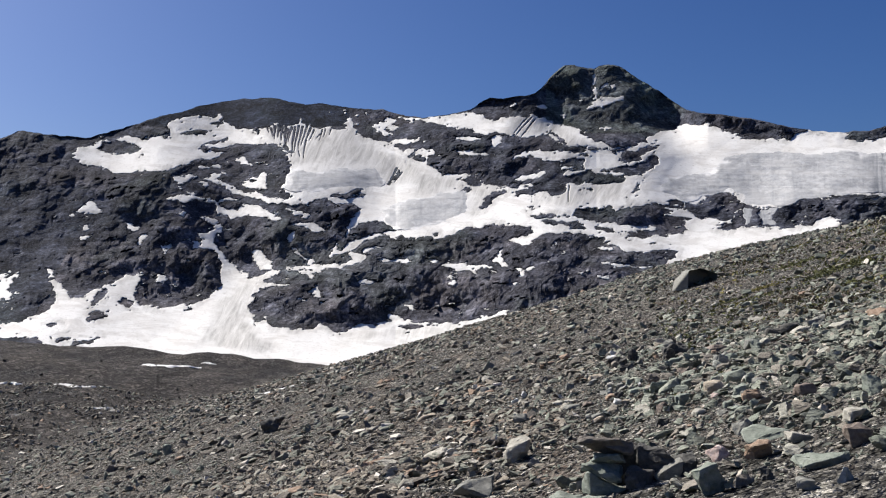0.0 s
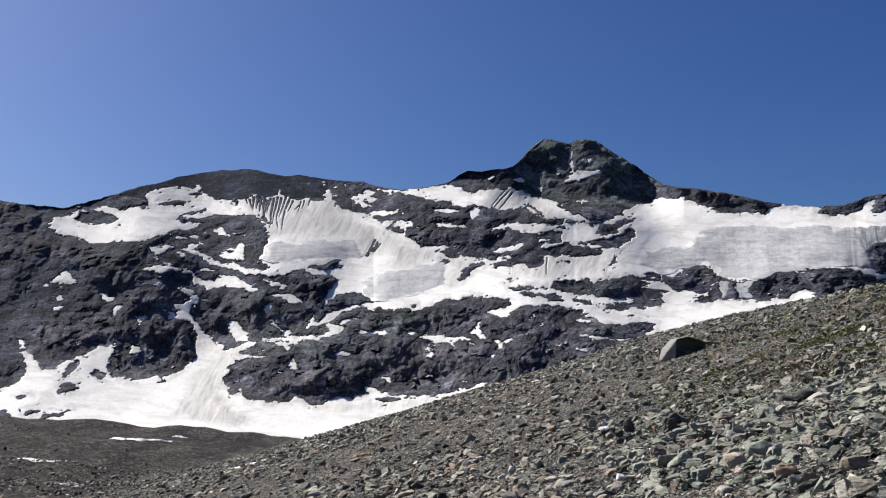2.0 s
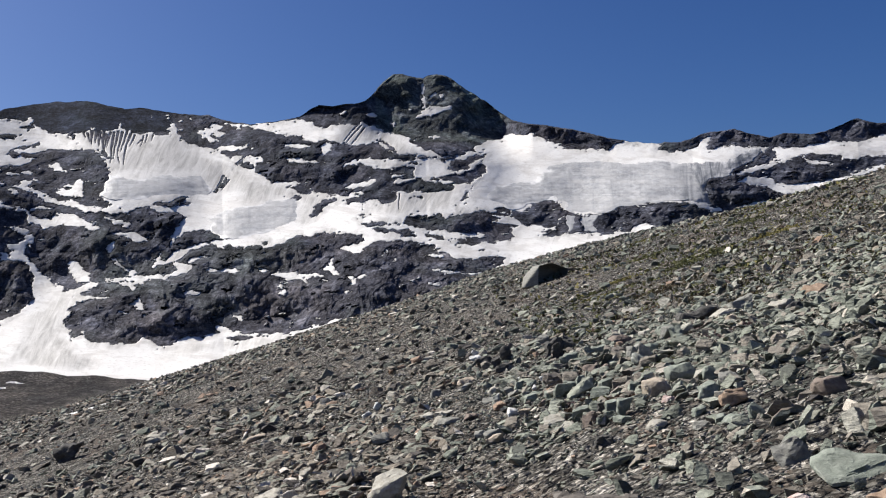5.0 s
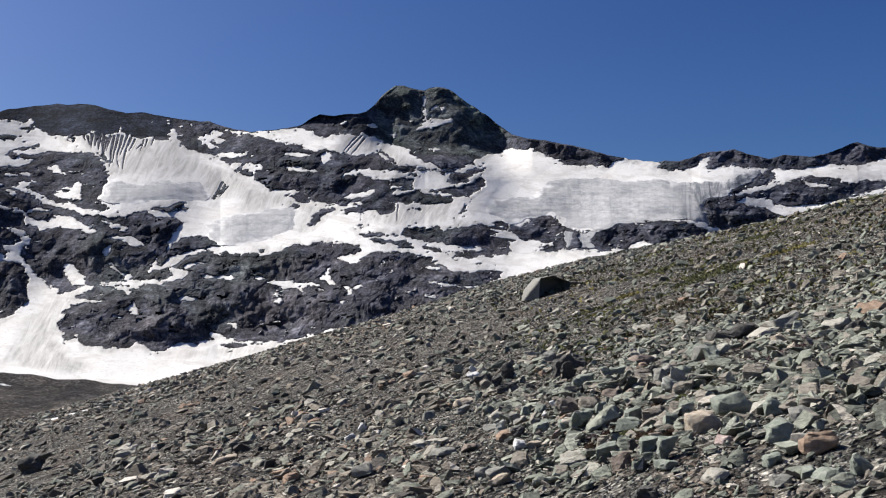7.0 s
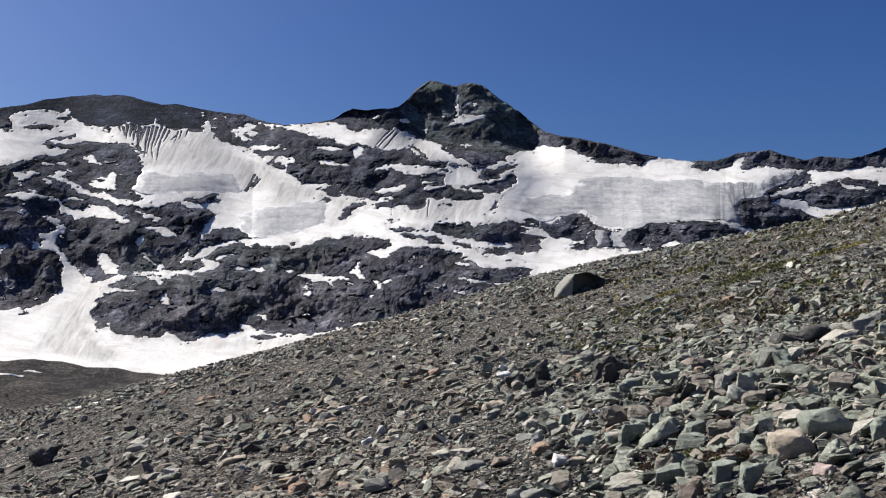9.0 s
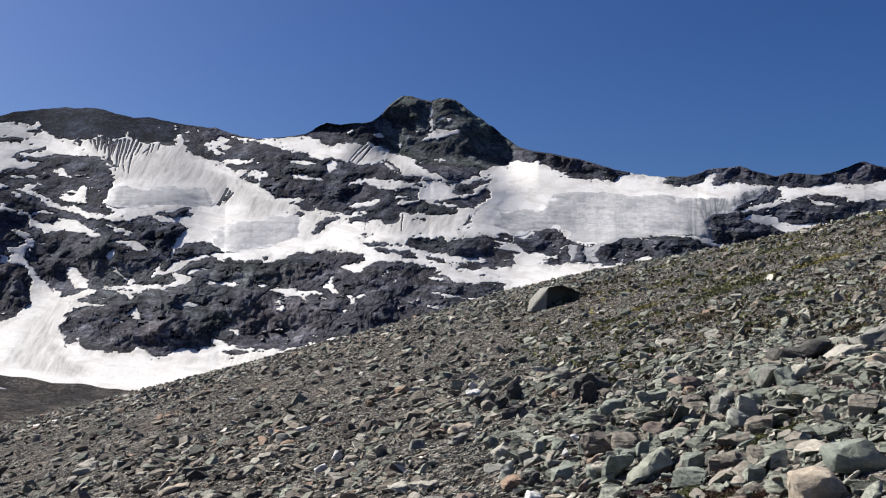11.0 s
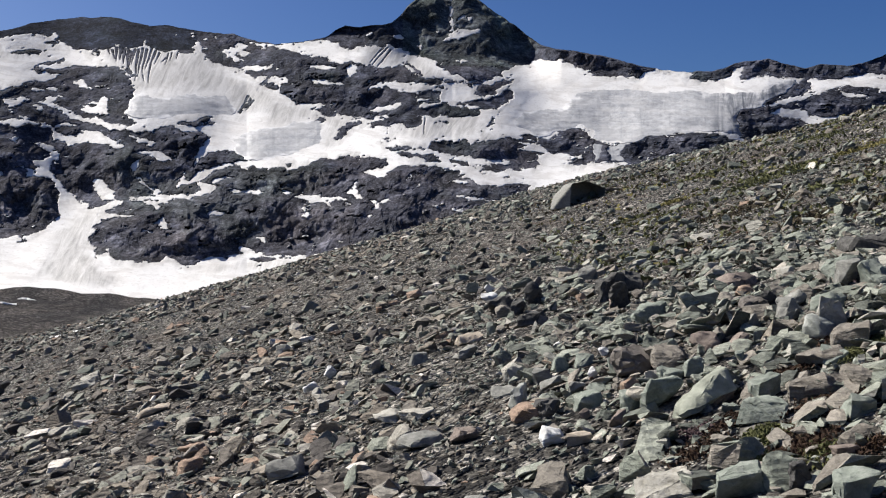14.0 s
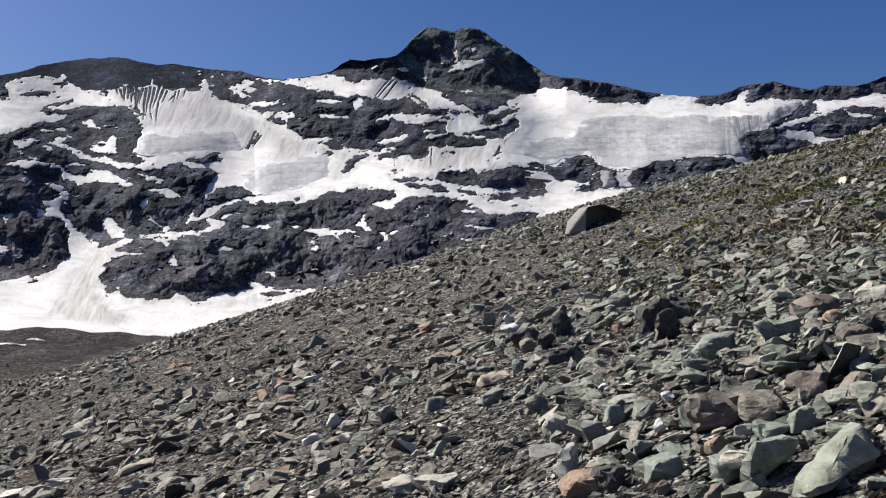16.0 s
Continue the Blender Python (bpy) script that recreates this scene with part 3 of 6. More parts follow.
outline(SNOW, (463.1, 126.9), (468.2, 129.1), (486.6, 129.5), (512.4, 123), (534.7, 120.7), (539.1, 115.1), (523.4, 116.2), (508.6, 120.1), (490.3, 126.7))
outline(SNOW, (431.3, 98.5), (438.6, 102.1), (450.2, 98.1), (445.8, 92.5), (434.9, 92.3))
outline(SNOW, (602.9, 194.1), (627.5, 195.6), (654.7, 196.4), (662.5, 198.9), (674.3, 202.1), (697.9, 203.6), (729.5, 203.9), (745.5, 206.6), (757.6, 212.1), (777.9, 217.9), (792.8, 186), (744.7, 184.6), (720.8, 180.3), (707.4, 182.8), (701.2, 186.3), (673.9, 187.6), (662.2, 188.7), (634.9, 180.7), (619.3, 175.3), (605.4, 169.9), (580.9, 164.2), (561.8, 159.4), (558.1, 162.2), (569.6, 167.5), (592.5, 173.1), (605.6, 177), (610.3, 182.2), (613.5, 188), (608.3, 193.6))
outline(ROCK, (598, 181.8), (604.3, 189.2), (612.1, 193), (615, 188), (608.7, 179.3), (604, 176.3))
outline(SNOW, (561.7, 153.1), (573.1, 156.9), (584.5, 157.9), (595.9, 156.8), (607.3, 155.6), (611, 150.7), (626.3, 148.9), (657.2, 151.1), (680.6, 153.9), (704.3, 158.1), (728.2, 165.9), (748.2, 171.6), (776.5, 179.7), (792.6, 178.6), (776.2, 170.9), (744, 164.9), (712, 154.6), (672.5, 143.6), (641.4, 138.6), (626, 136.8), (610.7, 139.3), (604.7, 144.9), (591.9, 147.4), (576.7, 147))
outline(SNOW, (650.3, 180.4), (658, 177.8), (677.5, 178.3), (691.4, 174.4), (673.5, 174.6), (656.4, 174.9))
outline(SNOW, (561.7, 120.5), (572.4, 125), (591.4, 128.2), (606.6, 129.2), (630.5, 135.5), (625.8, 129.7), (595.1, 123.3), (572.3, 120))
outline(SNOW, (545.9, 155.5), (550.5, 159.9), (555.8, 160.7), (551.2, 154.9))
outline(SNOW, (-445.7, 178), (-437.1, 184.6), (-420.6, 188.6), (-416, 191.2), (-400.7, 193.8), (-397.2, 184.5), (-377.2, 175.8), (-370.6, 180.4), (-364, 183.7), (-372, 184.4), (-370.7, 189.1), (-380.7, 191.1), (-390.7, 191.1), (-394.1, 194.5), (-384.1, 197.8), (-370.8, 197.1), (-364.1, 192.4), (-356.2, 195.7), (-341, 200.3), (-332.3, 198.9), (-331, 202.9), (-333.8, 210.9), (-332.5, 214.3), (-324.6, 217.6), (-314.3, 220), (-314.3, 164.2), (-330.5, 160.3), (-332.5, 157), (-350.4, 156.4), (-366.9, 156.4), (-380.2, 153.8), (-396.8, 154.5), (-403.5, 158.5), (-413.5, 162.6), (-426.8, 163.9), (-436.8, 165.3), (-443.6, 172.6), (-440.3, 175.3))
outline(SNOW, (-350.3, 197.5), (-341, 200.3), (-332.3, 198.9), (-331, 202.9), (-333.8, 210.9), (-332.5, 214.3), (-324.6, 217.6), (-304.7, 222.2), (-288.1, 223.5), (-279.4, 220.1), (-272.8, 224.1), (-267.5, 222), (-276.7, 216.7), (-264.8, 214), (-256.7, 208), (-238.1, 206.6), (-228.2, 206.5), (-211.6, 209.1), (-203.6, 203.8), (-203.5, 186.5), (-218.1, 187.9), (-231.4, 188.6), (-247.9, 188), (-261.2, 185.3), (-267.8, 182.7), (-283, 184.1), (-291, 186.8), (-297.6, 182.1), (-287.6, 178.8), (-271, 178.7), (-266.4, 177.4), (-274.3, 174.1), (-284.2, 170.8), (-297.5, 168.2), (-314, 164.2), (-330.5, 160.3), (-332.5, 157), (-350.3, 156.4))
outline(ROCK, (-415.9, 184.5), (-407.3, 191.2), (-397.4, 192.5), (-387.4, 189.8), (-378.7, 189.1), (-370.7, 187.1), (-374, 182.4), (-378.5, 175.8), (-387.2, 177.8), (-400.5, 177.8), (-410.5, 180.5))
outline(ROCK, (-339, 198.9), (-331, 200.9), (-327, 196.9), (-336.3, 194.9))
outline(ROCK, (-319, 198.9), (-311.1, 204.2), (-297.9, 206.1), (-285.9, 205.4), (-283.2, 202.1), (-294.5, 198.8), (-307.8, 199.5), (-314.4, 198.2))
outline(ROCK, (-287.7, 189.4), (-277.8, 192.1), (-267.9, 194), (-260.6, 194.7), (-267.9, 191.4), (-281.1, 188.1))
outline(ROCK, (-234.8, 203.2), (-230.2, 207.2), (-223.5, 203.2), (-226.1, 198.5), (-232.8, 199.9))
outline(ROCK, (-282.7, 212.1), (-274.7, 214.1), (-264.1, 212.7), (-272.7, 210.7))
outline(ROCK, (-365.9, 175), (-361.3, 177.7), (-356.6, 177), (-361.9, 173.7))
outline(SNOW, (-253.7, 171.3), (-244.5, 172), (-236.5, 166), (-233.8, 162.6), (-244.4, 166.7))
outline(SNOW, (-294.1, 161.5), (-289.4, 162.2), (-284.8, 160.8), (-290.1, 159.5))
outline(SNOW, (-278.8, 161.5), (-272.9, 162.8), (-266.9, 162.1), (-272.2, 159.4))
outline(SNOW, (-327.1, 151), (-317.2, 151.6), (-307.2, 153.6), (-298.6, 151.6), (-307.2, 146.9), (-313.7, 142.3), (-318.4, 141), (-323.7, 144.3))
outline(SNOW, (-290.6, 148.9), (-284, 149.5), (-274.1, 152.1), (-277.4, 148.2), (-264.1, 144.2), (-257.4, 138.8), (-244.2, 133.5), (-230.9, 130.1), (-214.4, 125.5), (-201.1, 122.8), (-201.1, 117.5), (-220.9, 120.8), (-237.5, 125.5), (-254, 130.2), (-264, 135.5), (-270.7, 140.9), (-282.6, 145.5))
outline(SNOW, (-230.4, 131.3), (-221.4, 128.4), (-212.4, 126.7), (-203.4, 124.4), (-191.4, 123.4), (-179.4, 122.5), (-179.2, 116.2), (-191.3, 117.8), (-203.3, 119.4), (-212.2, 120.5), (-221.2, 123.4), (-233.2, 125))
outline(SNOW, (-283.9, 148.7), (-280.5, 152.5), (-275.3, 153.9), (-268.8, 152.2), (-275.1, 149.6), (-280.3, 146.3))
outline(SNOW, (-294.2, 144.7), (-290.7, 144.1), (-285.9, 141.2), (-289.4, 139.2))
outline(SNOW, (-297.1, 160.8), (-292.5, 162.2), (-286.7, 161.7), (-291.3, 159.7))
outline(SNOW, (-281.4, 162.5), (-275.6, 163.3), (-270.3, 162.8), (-273.8, 160.2), (-279.6, 160.7))
outline(SNOW, (-270.1, 156), (-266.5, 154.8), (-262.9, 152.4), (-267.6, 151.6))
outline(SNOW, (-255.3, 170.8), (-246.4, 169.8), (-240.4, 166.3), (-235.5, 162), (-243.3, 164.3), (-250.5, 168.5))
outline(SNOW, (-263.9, 180.6), (-260.4, 182), (-256.3, 181.5), (-260.3, 179.5))
outline(SNOW, (-245.6, 145.4), (-239.7, 143.6), (-234, 150.1), (-225.1, 151.6), (-218.1, 155.6), (-216.2, 150.6), (-215.1, 136.7), (-224.6, 134.6), (-230.6, 136.3), (-239.5, 138), (-243.7, 141), (-236.8, 145))
outline(ROCK, (-240.3, 144.9), (-233.9, 147.6), (-228.5, 145.8), (-232, 143.2))
outline(SNOW, (-256.3, 112.6), (-247.4, 110.9), (-241.6, 112.3), (-246.5, 118.4), (-235.9, 117.4), (-223.9, 113.9), (-211.9, 107.9), (-202.8, 102.4), (-211.7, 103.5), (-223.6, 105.2), (-235.5, 107.4), (-248.5, 107.1), (-250.1, 102.7), (-258.9, 101.9), (-264.8, 104.3), (-266.2, 110.5))
outline(SNOW, (-271.3, 122.8), (-264.3, 124.9), (-250.8, 123.9), (-248.4, 122.1), (-259.5, 120.6), (-270.1, 121.6))
outline(SNOW, (-331.4, 124.5), (-323.5, 128.4), (-310.3, 130.4), (-300.3, 129), (-287.1, 125.7), (-277.1, 121.7), (-270.5, 117), (-263.8, 112.4), (-251.9, 111), (-244, 115.6), (-236.1, 117.6), (-224.1, 109), (-201, 102.3), (-201, 98.3), (-220.8, 101), (-237.3, 105), (-247.2, 103.1), (-257.1, 99.8), (-263.7, 103.8), (-271.7, 107.8), (-275.7, 113.7), (-278.4, 119), (-290.3, 122.4), (-300.3, 124.4), (-313.5, 120.4), (-322.1, 121.8))
outline(SNOW, (-271.8, 123), (-260.6, 124.3), (-246, 122.9), (-257.3, 121), (-267.2, 121))
outline(SNOW, (-321.6, 139), (-318.3, 139.7), (-314.3, 137), (-318.9, 134.4))
outline(SNOW, (-313.7, 135.7), (-307, 134.3), (-299, 129.7), (-309.6, 130.4))
outline(SNOW, (-319.9, 107.2), (-315.3, 108.5), (-309.4, 107.2), (-314, 103.9))
outline(SNOW, (-293.4, 101.9), (-280.2, 102.5), (-272.2, 95.9), (-266.2, 91.2), (-268.2, 84), (-274.1, 84.7), (-277.4, 79.4), (-276.6, 72.8), (-269.9, 62.9), (-263.3, 56.3), (-256.6, 46.4), (-251.3, 39.9), (-243.4, 36.6), (-236.7, 31.9), (-243.2, 16.9), (-259.7, 16.9), (-266.3, 26.8), (-269.7, 39.9), (-267.8, 47.8), (-273.2, 59.6), (-279.9, 64.9), (-289.8, 65.6), (-299.7, 67.6), (-304.4, 72.9), (-308.4, 76.8), (-299.8, 75.5), (-291.8, 70.9), (-289.9, 76.1), (-296.5, 80.8), (-296.6, 84.1), (-288.6, 83.4), (-282, 83.4), (-278.1, 89.3), (-282.1, 96.6), (-290.1, 99.2))
outline(SNOW, (-231.7, 61.4), (-228.9, 65.1), (-224.7, 64), (-219.1, 56.6), (-211.4, 53.6), (-208.8, 47.4), (-209.8, 42.4), (-205, 39.3), (-209.5, 33.1), (-224, 25.5), (-236, 30.4), (-232, 34.7), (-220.4, 39.2), (-226.5, 45.3), (-229.6, 52.7))
outline(ROCK, (-236.7, 36.5), (-227.5, 40.3), (-216.9, 42.3), (-211.5, 40.5), (-219.1, 37.3), (-222.6, 34.2), (-231.9, 32.3))
outline(SNOW, (-329.6, -11.6), (-307.2, -0.7), (-295.9, 3.6), (-279, 11.6), (-270.5, 19), (-260.9, 26.5), (-258.9, 34.5), (-263.9, 43.7), (-270, 52.9), (-261.8, 51.1), (-252.2, 45), (-248, 38.9), (-240.4, 39.6), (-236, 32.8), (-224.3, 32.9), (-214.4, 36.7), (-206.8, 39.9), (-199.1, 39.4), (-203.7, 35), (-209.5, 33.1), (-215.4, 30.5), (-221.2, 27.4), (-212.3, 25.6), (-200.4, 23.8), (-188.5, 23.9), (-196.1, 21.4), (-209.1, 20.1), (-220.9, 19.4), (-227.8, 15), (-231.2, 10), (-233.4, 6.9), (-227.6, 9.4), (-231, 5.1), (-236.1, -1.1), (-237.7, -4.1), (-234.1, -8.4), (-228.7, -11.5), (-230.1, -21.9), (-207.6, -29.9), (-153.8, -42.4), (-115.8, -116.9), (-325.5, -113.6))
outline(SNOW, (-230.2, -20.1), (-220.8, -20.1), (-216.2, -17.6), (-214.6, -12.7), (-217.4, -15.8), (-213.4, -12.1), (-215.6, -19.5), (-207.7, -25), (-178, -28.1), (-159, -26.3), (-154.3, -21.3), (-150.6, -25.1), (-143.4, -25.1), (-140.9, -30), (-133, -32.5), (-123.9, -31.9), (-115, -27.6), (-106, -20.1), (-102.9, -23.2), (-90.7, -22.6), (-76.7, -18.8), (-70.5, -17.6), (-76.9, -10), (-66.4, -11.3), (-57, -17.6), (-44.5, -18.8), (-32, -20.7), (-22.6, -22), (-7, -20.1), (5.6, -21.4), (15, -17.5), (30.9, -14.3), (43.6, -11.1), (62.7, -5.9), (69.6, -43.2), (-139.8, -116.5), (-235.3, -78.7))
outline(ROCK, (-61.7, -25.1), (-50.6, -23.2), (-37, -23.2), (-32, -25.2), (-44.4, -27.7), (-56.7, -27.7))
outline(ROCK, (-41.4, -20.1), (-28.9, -21.4), (-18.3, -22.6), (-28.9, -23.9))
outline(SNOW, (-200.8, 39.4), (-193.3, 44.4), (-180.1, 44.6), (-173, 46.5), (-168.3, 50.9), (-177.5, 58.3), (-186.7, 64.5), (-189.1, 65.7), (-180.8, 65.8), (-177.6, 61.5), (-171.4, 54), (-162.4, 54.1), (-157.5, 51.1), (-161, 47.9), (-150.1, 46.1), (-138.1, 47.5), (-126, 48.9), (-116.9, 52.8), (-121.4, 61), (-118.5, 65.4), (-112.2, 61.1), (-104.8, 59.3), (-98.9, 65.7), (-89.7, 67.7), (-82.9, 69.1), (-95.7, 63.2), (-100.5, 58.1), (-104.6, 49.8), (-110.7, 47.2), (-119.8, 45.2), (-131.9, 43.8), (-142.8, 43.1), (-150, 39.9), (-152.9, 37.3), (-162, 37.2), (-158.8, 32.3), (-162.9, 29.7), (-167.9, 35.3), (-177, 38.3), (-186, 40.1), (-194.9, 39.4))
outline(SNOW, (-142.6, 57.5), (-139.7, 63.9), (-133.8, 70.9), (-131.9, 65.2), (-126.4, 65.3), (-120.5, 73.6), (-111.4, 76.9), (-99.2, 79), (-86.9, 81.8), (-80.7, 81.9), (-72.8, 87.1), (-62.2, 85.4), (-57.7, 79.7), (-71.4, 78.8), (-77.6, 80.6), (-93, 77.2), (-105.2, 73.8), (-109.3, 67.4), (-117.2, 62.9), (-126.2, 59), (-135.3, 57.6))
outline(SNOW, (-191.9, 77.6), (-187.3, 83.9), (-184.4, 87.1), (-184.8, 80.8), (-186.9, 72.6), (-189.9, 71.9))
outline(SNOW, (-184.5, 93.4), (-178.6, 96.6), (-166.6, 97.5), (-157.5, 93.9), (-151.3, 90.2), (-147, 86.5), (-152.4, 84.5), (-163.3, 84.9), (-168.2, 88.6), (-175.5, 90.4))
outline(SNOW, (-177.6, 81.5), (-173.5, 83.5), (-168.7, 83.6), (-173.4, 80.4))
outline(SNOW, (-195.3, 113.9), (-185, 110.4), (-172.9, 107.5), (-165.1, 106.4), (-164.9, 100), (-168.5, 99.3), (-175.9, 104.2), (-184.9, 105.9), (-191, 109.6))
outline(SNOW, (-166.8, 16), (-161.6, 22.9), (-157.4, 24.1), (-152.4, 16.7), (-149.8, 9.2), (-155.1, 6.7), (-161.2, 11.6))
outline(SNOW, (-178.5, 9.1), (-173.1, 9.1), (-168.9, 6.6), (-174.2, 5.3))
outline(SNOW, (-89.4, 53.8), (-77, 53.3), (-67.7, 52.1), (-61.5, 53.4), (-52.2, 52.3), (-45.3, 50.4), (-52.1, 47.8), (-61.4, 50.3), (-76.9, 49.5), (-86.2, 50.6))
outline(SNOW, (-28.4, 51.3), (-20.8, 52.6), (-13.3, 51.4), (-22.1, 50.1))
outline(SNOW, (-13.2, 46.3), (4.5, 47.1), (23.6, 46.7), (39.6, 45.6), (47.3, 43.7), (33.2, 42.3), (23.7, 41.5), (27.6, 37.1), (20.5, 39.6), (4.6, 40.1), (-8.1, 43.2))
outline(SNOW, (44, 53.4), (52.3, 57.4), (55.4, 63.3), (58, 65.2), (57.5, 56.8), (62.1, 50.3), (64.7, 43.9), (56.9, 47), (49.2, 49.6))
outline(SNOW, (75.1, 42.7), (84.8, 42.1), (94.6, 43.5), (98.5, 41.6), (84.9, 39.5), (83, 33.7), (75.9, 32.3), (78.4, 38.2))
outline(SNOW, (70.8, 23.8), (72.7, 26.4), (75.3, 25.8), (74, 21.9))
outline(SNOW, (-5.2, 25.2), (-0.9, 27.2), (4.2, 26.6), (-0.8, 22.7))
outline(SNOW, (-6, 31.6), (-2.9, 33.6), (1, 32.3), (-2.8, 29.7))
outline(SNOW, (-54.8, 0.8), (-48, 0.8), (-44.8, -3), (-40.4, -5.5), (-47.9, -6.8), (-52.3, -2.4))
outline(SNOW, (-107.8, 27), (-98, 30.2), (-91.2, 27.8), (-94.8, 23.3), (-104, 24.5))
outline(SNOW, (114.7, 66.7), (120.5, 72), (130.4, 74.1), (139.7, 76.2), (135.7, 72.9), (127.1, 71.4), (120.6, 68.7))
outline(SNOW, (126.6, 60.2), (129.8, 61.6), (133.8, 60.3), (129.9, 59))
outline(SNOW, (156.8, 228.2), (162.8, 233.8), (169.5, 238.8), (174.3, 241), (186.5, 242.2), (200.8, 242.8), (196.7, 238.5), (186.5, 234.7), (176.3, 231.6), (166.2, 229.9))
outline(SNOW, (164.6, 272.6), (167.3, 272.7), (169.5, 255.8), (169.5, 240.8), (164.8, 238), (166.1, 255.6))
outline(SNOW, (173.5, 251.9), (176.9, 256.1), (181.7, 258.3), (180.3, 252.8))
outline(SNOW, (186.4, 255.8), (189.8, 257.3), (191.9, 253.3), (188.5, 251.8))
outline(SNOW, (69.7, 231.5), (71.6, 234.9), (74.9, 235.7), (73, 231.6))
outline(SNOW, (99.3, 232.7), (105.9, 234.9), (109.3, 229), (102.7, 228.1))
outline(SNOW, (127.3, 221.7), (131.3, 221.1), (134, 217.9), (129.4, 216.4))
outline(SNOW, (146.6, 238.6), (150.6, 240.1), (154, 238.2), (149.3, 235.3))
outline(SNOW, (172.4, 205.8), (179.8, 207.4), (187.3, 205), (179.8, 202.7))
outline(SNOW, (-384, 97.5), (-376, 96.1), (-369.4, 92.8), (-361.4, 91.5), (-366, 87.5), (-374.5, 83.6), (-377.3, 89.5))
outline(SNOW, (-367.1, 75.7), (-362.6, 80.9), (-356, 83.5), (-355.9, 78.3), (-360.5, 73), (-362.4, 67.7), (-366.4, 71.7))
outline(SNOW, (-338, 69.7), (-329.4, 71), (-326.8, 68.3), (-332.6, 64.4), (-334.6, 59.8), (-337.3, 65))
outline(SNOW, (-438.5, 108.9), (-430.7, 117.5), (-422.8, 121.4), (-417.4, 118.1), (-410.7, 112.8), (-406, 107.5), (-415.9, 106.8), (-425.9, 108.8), (-434.5, 107.5))
outline(SNOW, (-447.7, 104.9), (-443.8, 106.9), (-439.8, 105.6), (-443.7, 102.9))
outline(SNOW, (-434.2, 91.7), (-425.6, 92.3), (-421.6, 89), (-430.2, 87))
outline(SNOW, (-436, 79.1), (-425.5, 82.4), (-416.2, 83), (-422.1, 79.8), (-432, 77.1))
outline(SNOW, (-344.7, 28.2), (-342.2, 36.8), (-335.6, 38.1), (-332.9, 31.5), (-336.8, 26.2))
outline(SNOW, (-530.6, 37.8), (-520.6, 37.8), (-513.3, 37.1), (-520.5, 33.8), (-530.4, 32.5))
outline(SNOW, (-530.1, 16.1), (-520.3, 22), (-513.8, 27.2), (-505.4, 36.4), (-509.2, 29.9), (-517, 22), (-524.2, 16.1))
outline(SNOW, (-524, 8.2), (-518.9, 16.7), (-512.9, 14.1), (-514.7, 6.9), (-521.3, 6.9))
outline(SNOW, (-578.7, -30.4), (-526, -22.6), (-512.9, -19.4), (-496.4, -17.4), (-493.2, -12.2), (-480.1, -10.2), (-470.2, -5.7), (-467, -0.4), (-460.5, 4.2), (-462, 14), (-464.1, 21.9), (-470.8, 28.5), (-462.9, 29.1), (-455.6, 23.8), (-448.8, 14), (-444.1, 7.4), (-434.2, 7.4), (-424.4, 13.9), (-417.8, 19.2), (-411.3, 20.5), (-401.4, 25.1), (-398.1, 22.4), (-391.6, 27), (-385, 32.2), (-380.5, 35.5), (-368.6, 35.5), (-367, 35.9), (-367, 23.1), (-368.4, 20.4), (-369.6, 10.6), (-367, 5.3), (-367, -116.6), (-576.6, -116.5))
outline(SNOW, (-403, 24.3), (-401.4, 25.1), (-398.1, 22.4), (-391.6, 27), (-385, 32.2), (-380.5, 35.5), (-368.6, 35.5), (-361.4, 37.5), (-365.2, 27), (-368.4, 20.4), (-369.6, 10.6), (-364.8, 0.7), (-358.2, 0.7), (-348.3, -0.6), (-335.2, -2.6), (-325.3, -0.7), (-312.2, 1.9), (-307.5, -1.3), (-299, -0.1), (-289.1, 2.5), (-277.3, 7.1), (-272.8, 13.7), (-266.3, 18.9), (-259.7, 21.5), (-243.3, 26.7), (-236.6, 13.6), (-249.6, -12.6), (-242.1, -116.7), (-403, -116.6))
outline(ROCK, (-578.5, -38.2), (-525.7, -37), (-499.4, -37), (-482.8, -38.4), (-475.5, -43), (-484.7, -46.9), (-498.8, -64.5), (-577.9, -64.4))
outline(ROCK, (-425.9, -15.6), (-420.7, -9), (-410.9, -7.1), (-402.3, -7.7), (-400.2, -11), (-408.7, -15.6), (-417.3, -18.2), (-423.9, -18.2))
outline(ROCK, (-471.9, -22), (-463.4, -18.1), (-456.1, -20.1), (-460, -23.4), (-467.9, -24))
outline(ROCK, (-463, -39.7), (-456.5, -36.4), (-446.6, -35.8), (-440.7, -38.4), (-447.9, -41.7), (-459.7, -43))
outline(ROCK, (-447.8, -47.6), (-433.4, -41.7), (-420.3, -38.5), (-409.1, -36.5), (-420.2, -41.7), (-433.3, -46.3))
outline(ROCK, (-389.3, 5.3), (-382.7, 8.6), (-371.5, 6), (-367.5, 0.7), (-376, -1.9), (-384.6, 0.7))
outline(ROCK, (-424.1, -3.1), (-417.7, 7.4), (-411.2, 15.2), (-401.4, 20.5), (-399.3, 15.9), (-407.8, 6), (-417.5, -1.2))
outline(SNOW, (-469.8, 41.6), (-463.2, 44.9), (-465.6, 33.7), (-470.3, 33.1))
outline(ROCK, (304.8, 87.5), (313.9, 92.4), (324.4, 95.9), (328.7, 105.5), (338.6, 111.2), (352.7, 112.2), (377.6, 112), (389.7, 103.9), (403.9, 93.2), (391.7, 89.6), (373.8, 88.6), (359.6, 90.4), (338.4, 89.4), (320.8, 85.7), (309, 85.5))
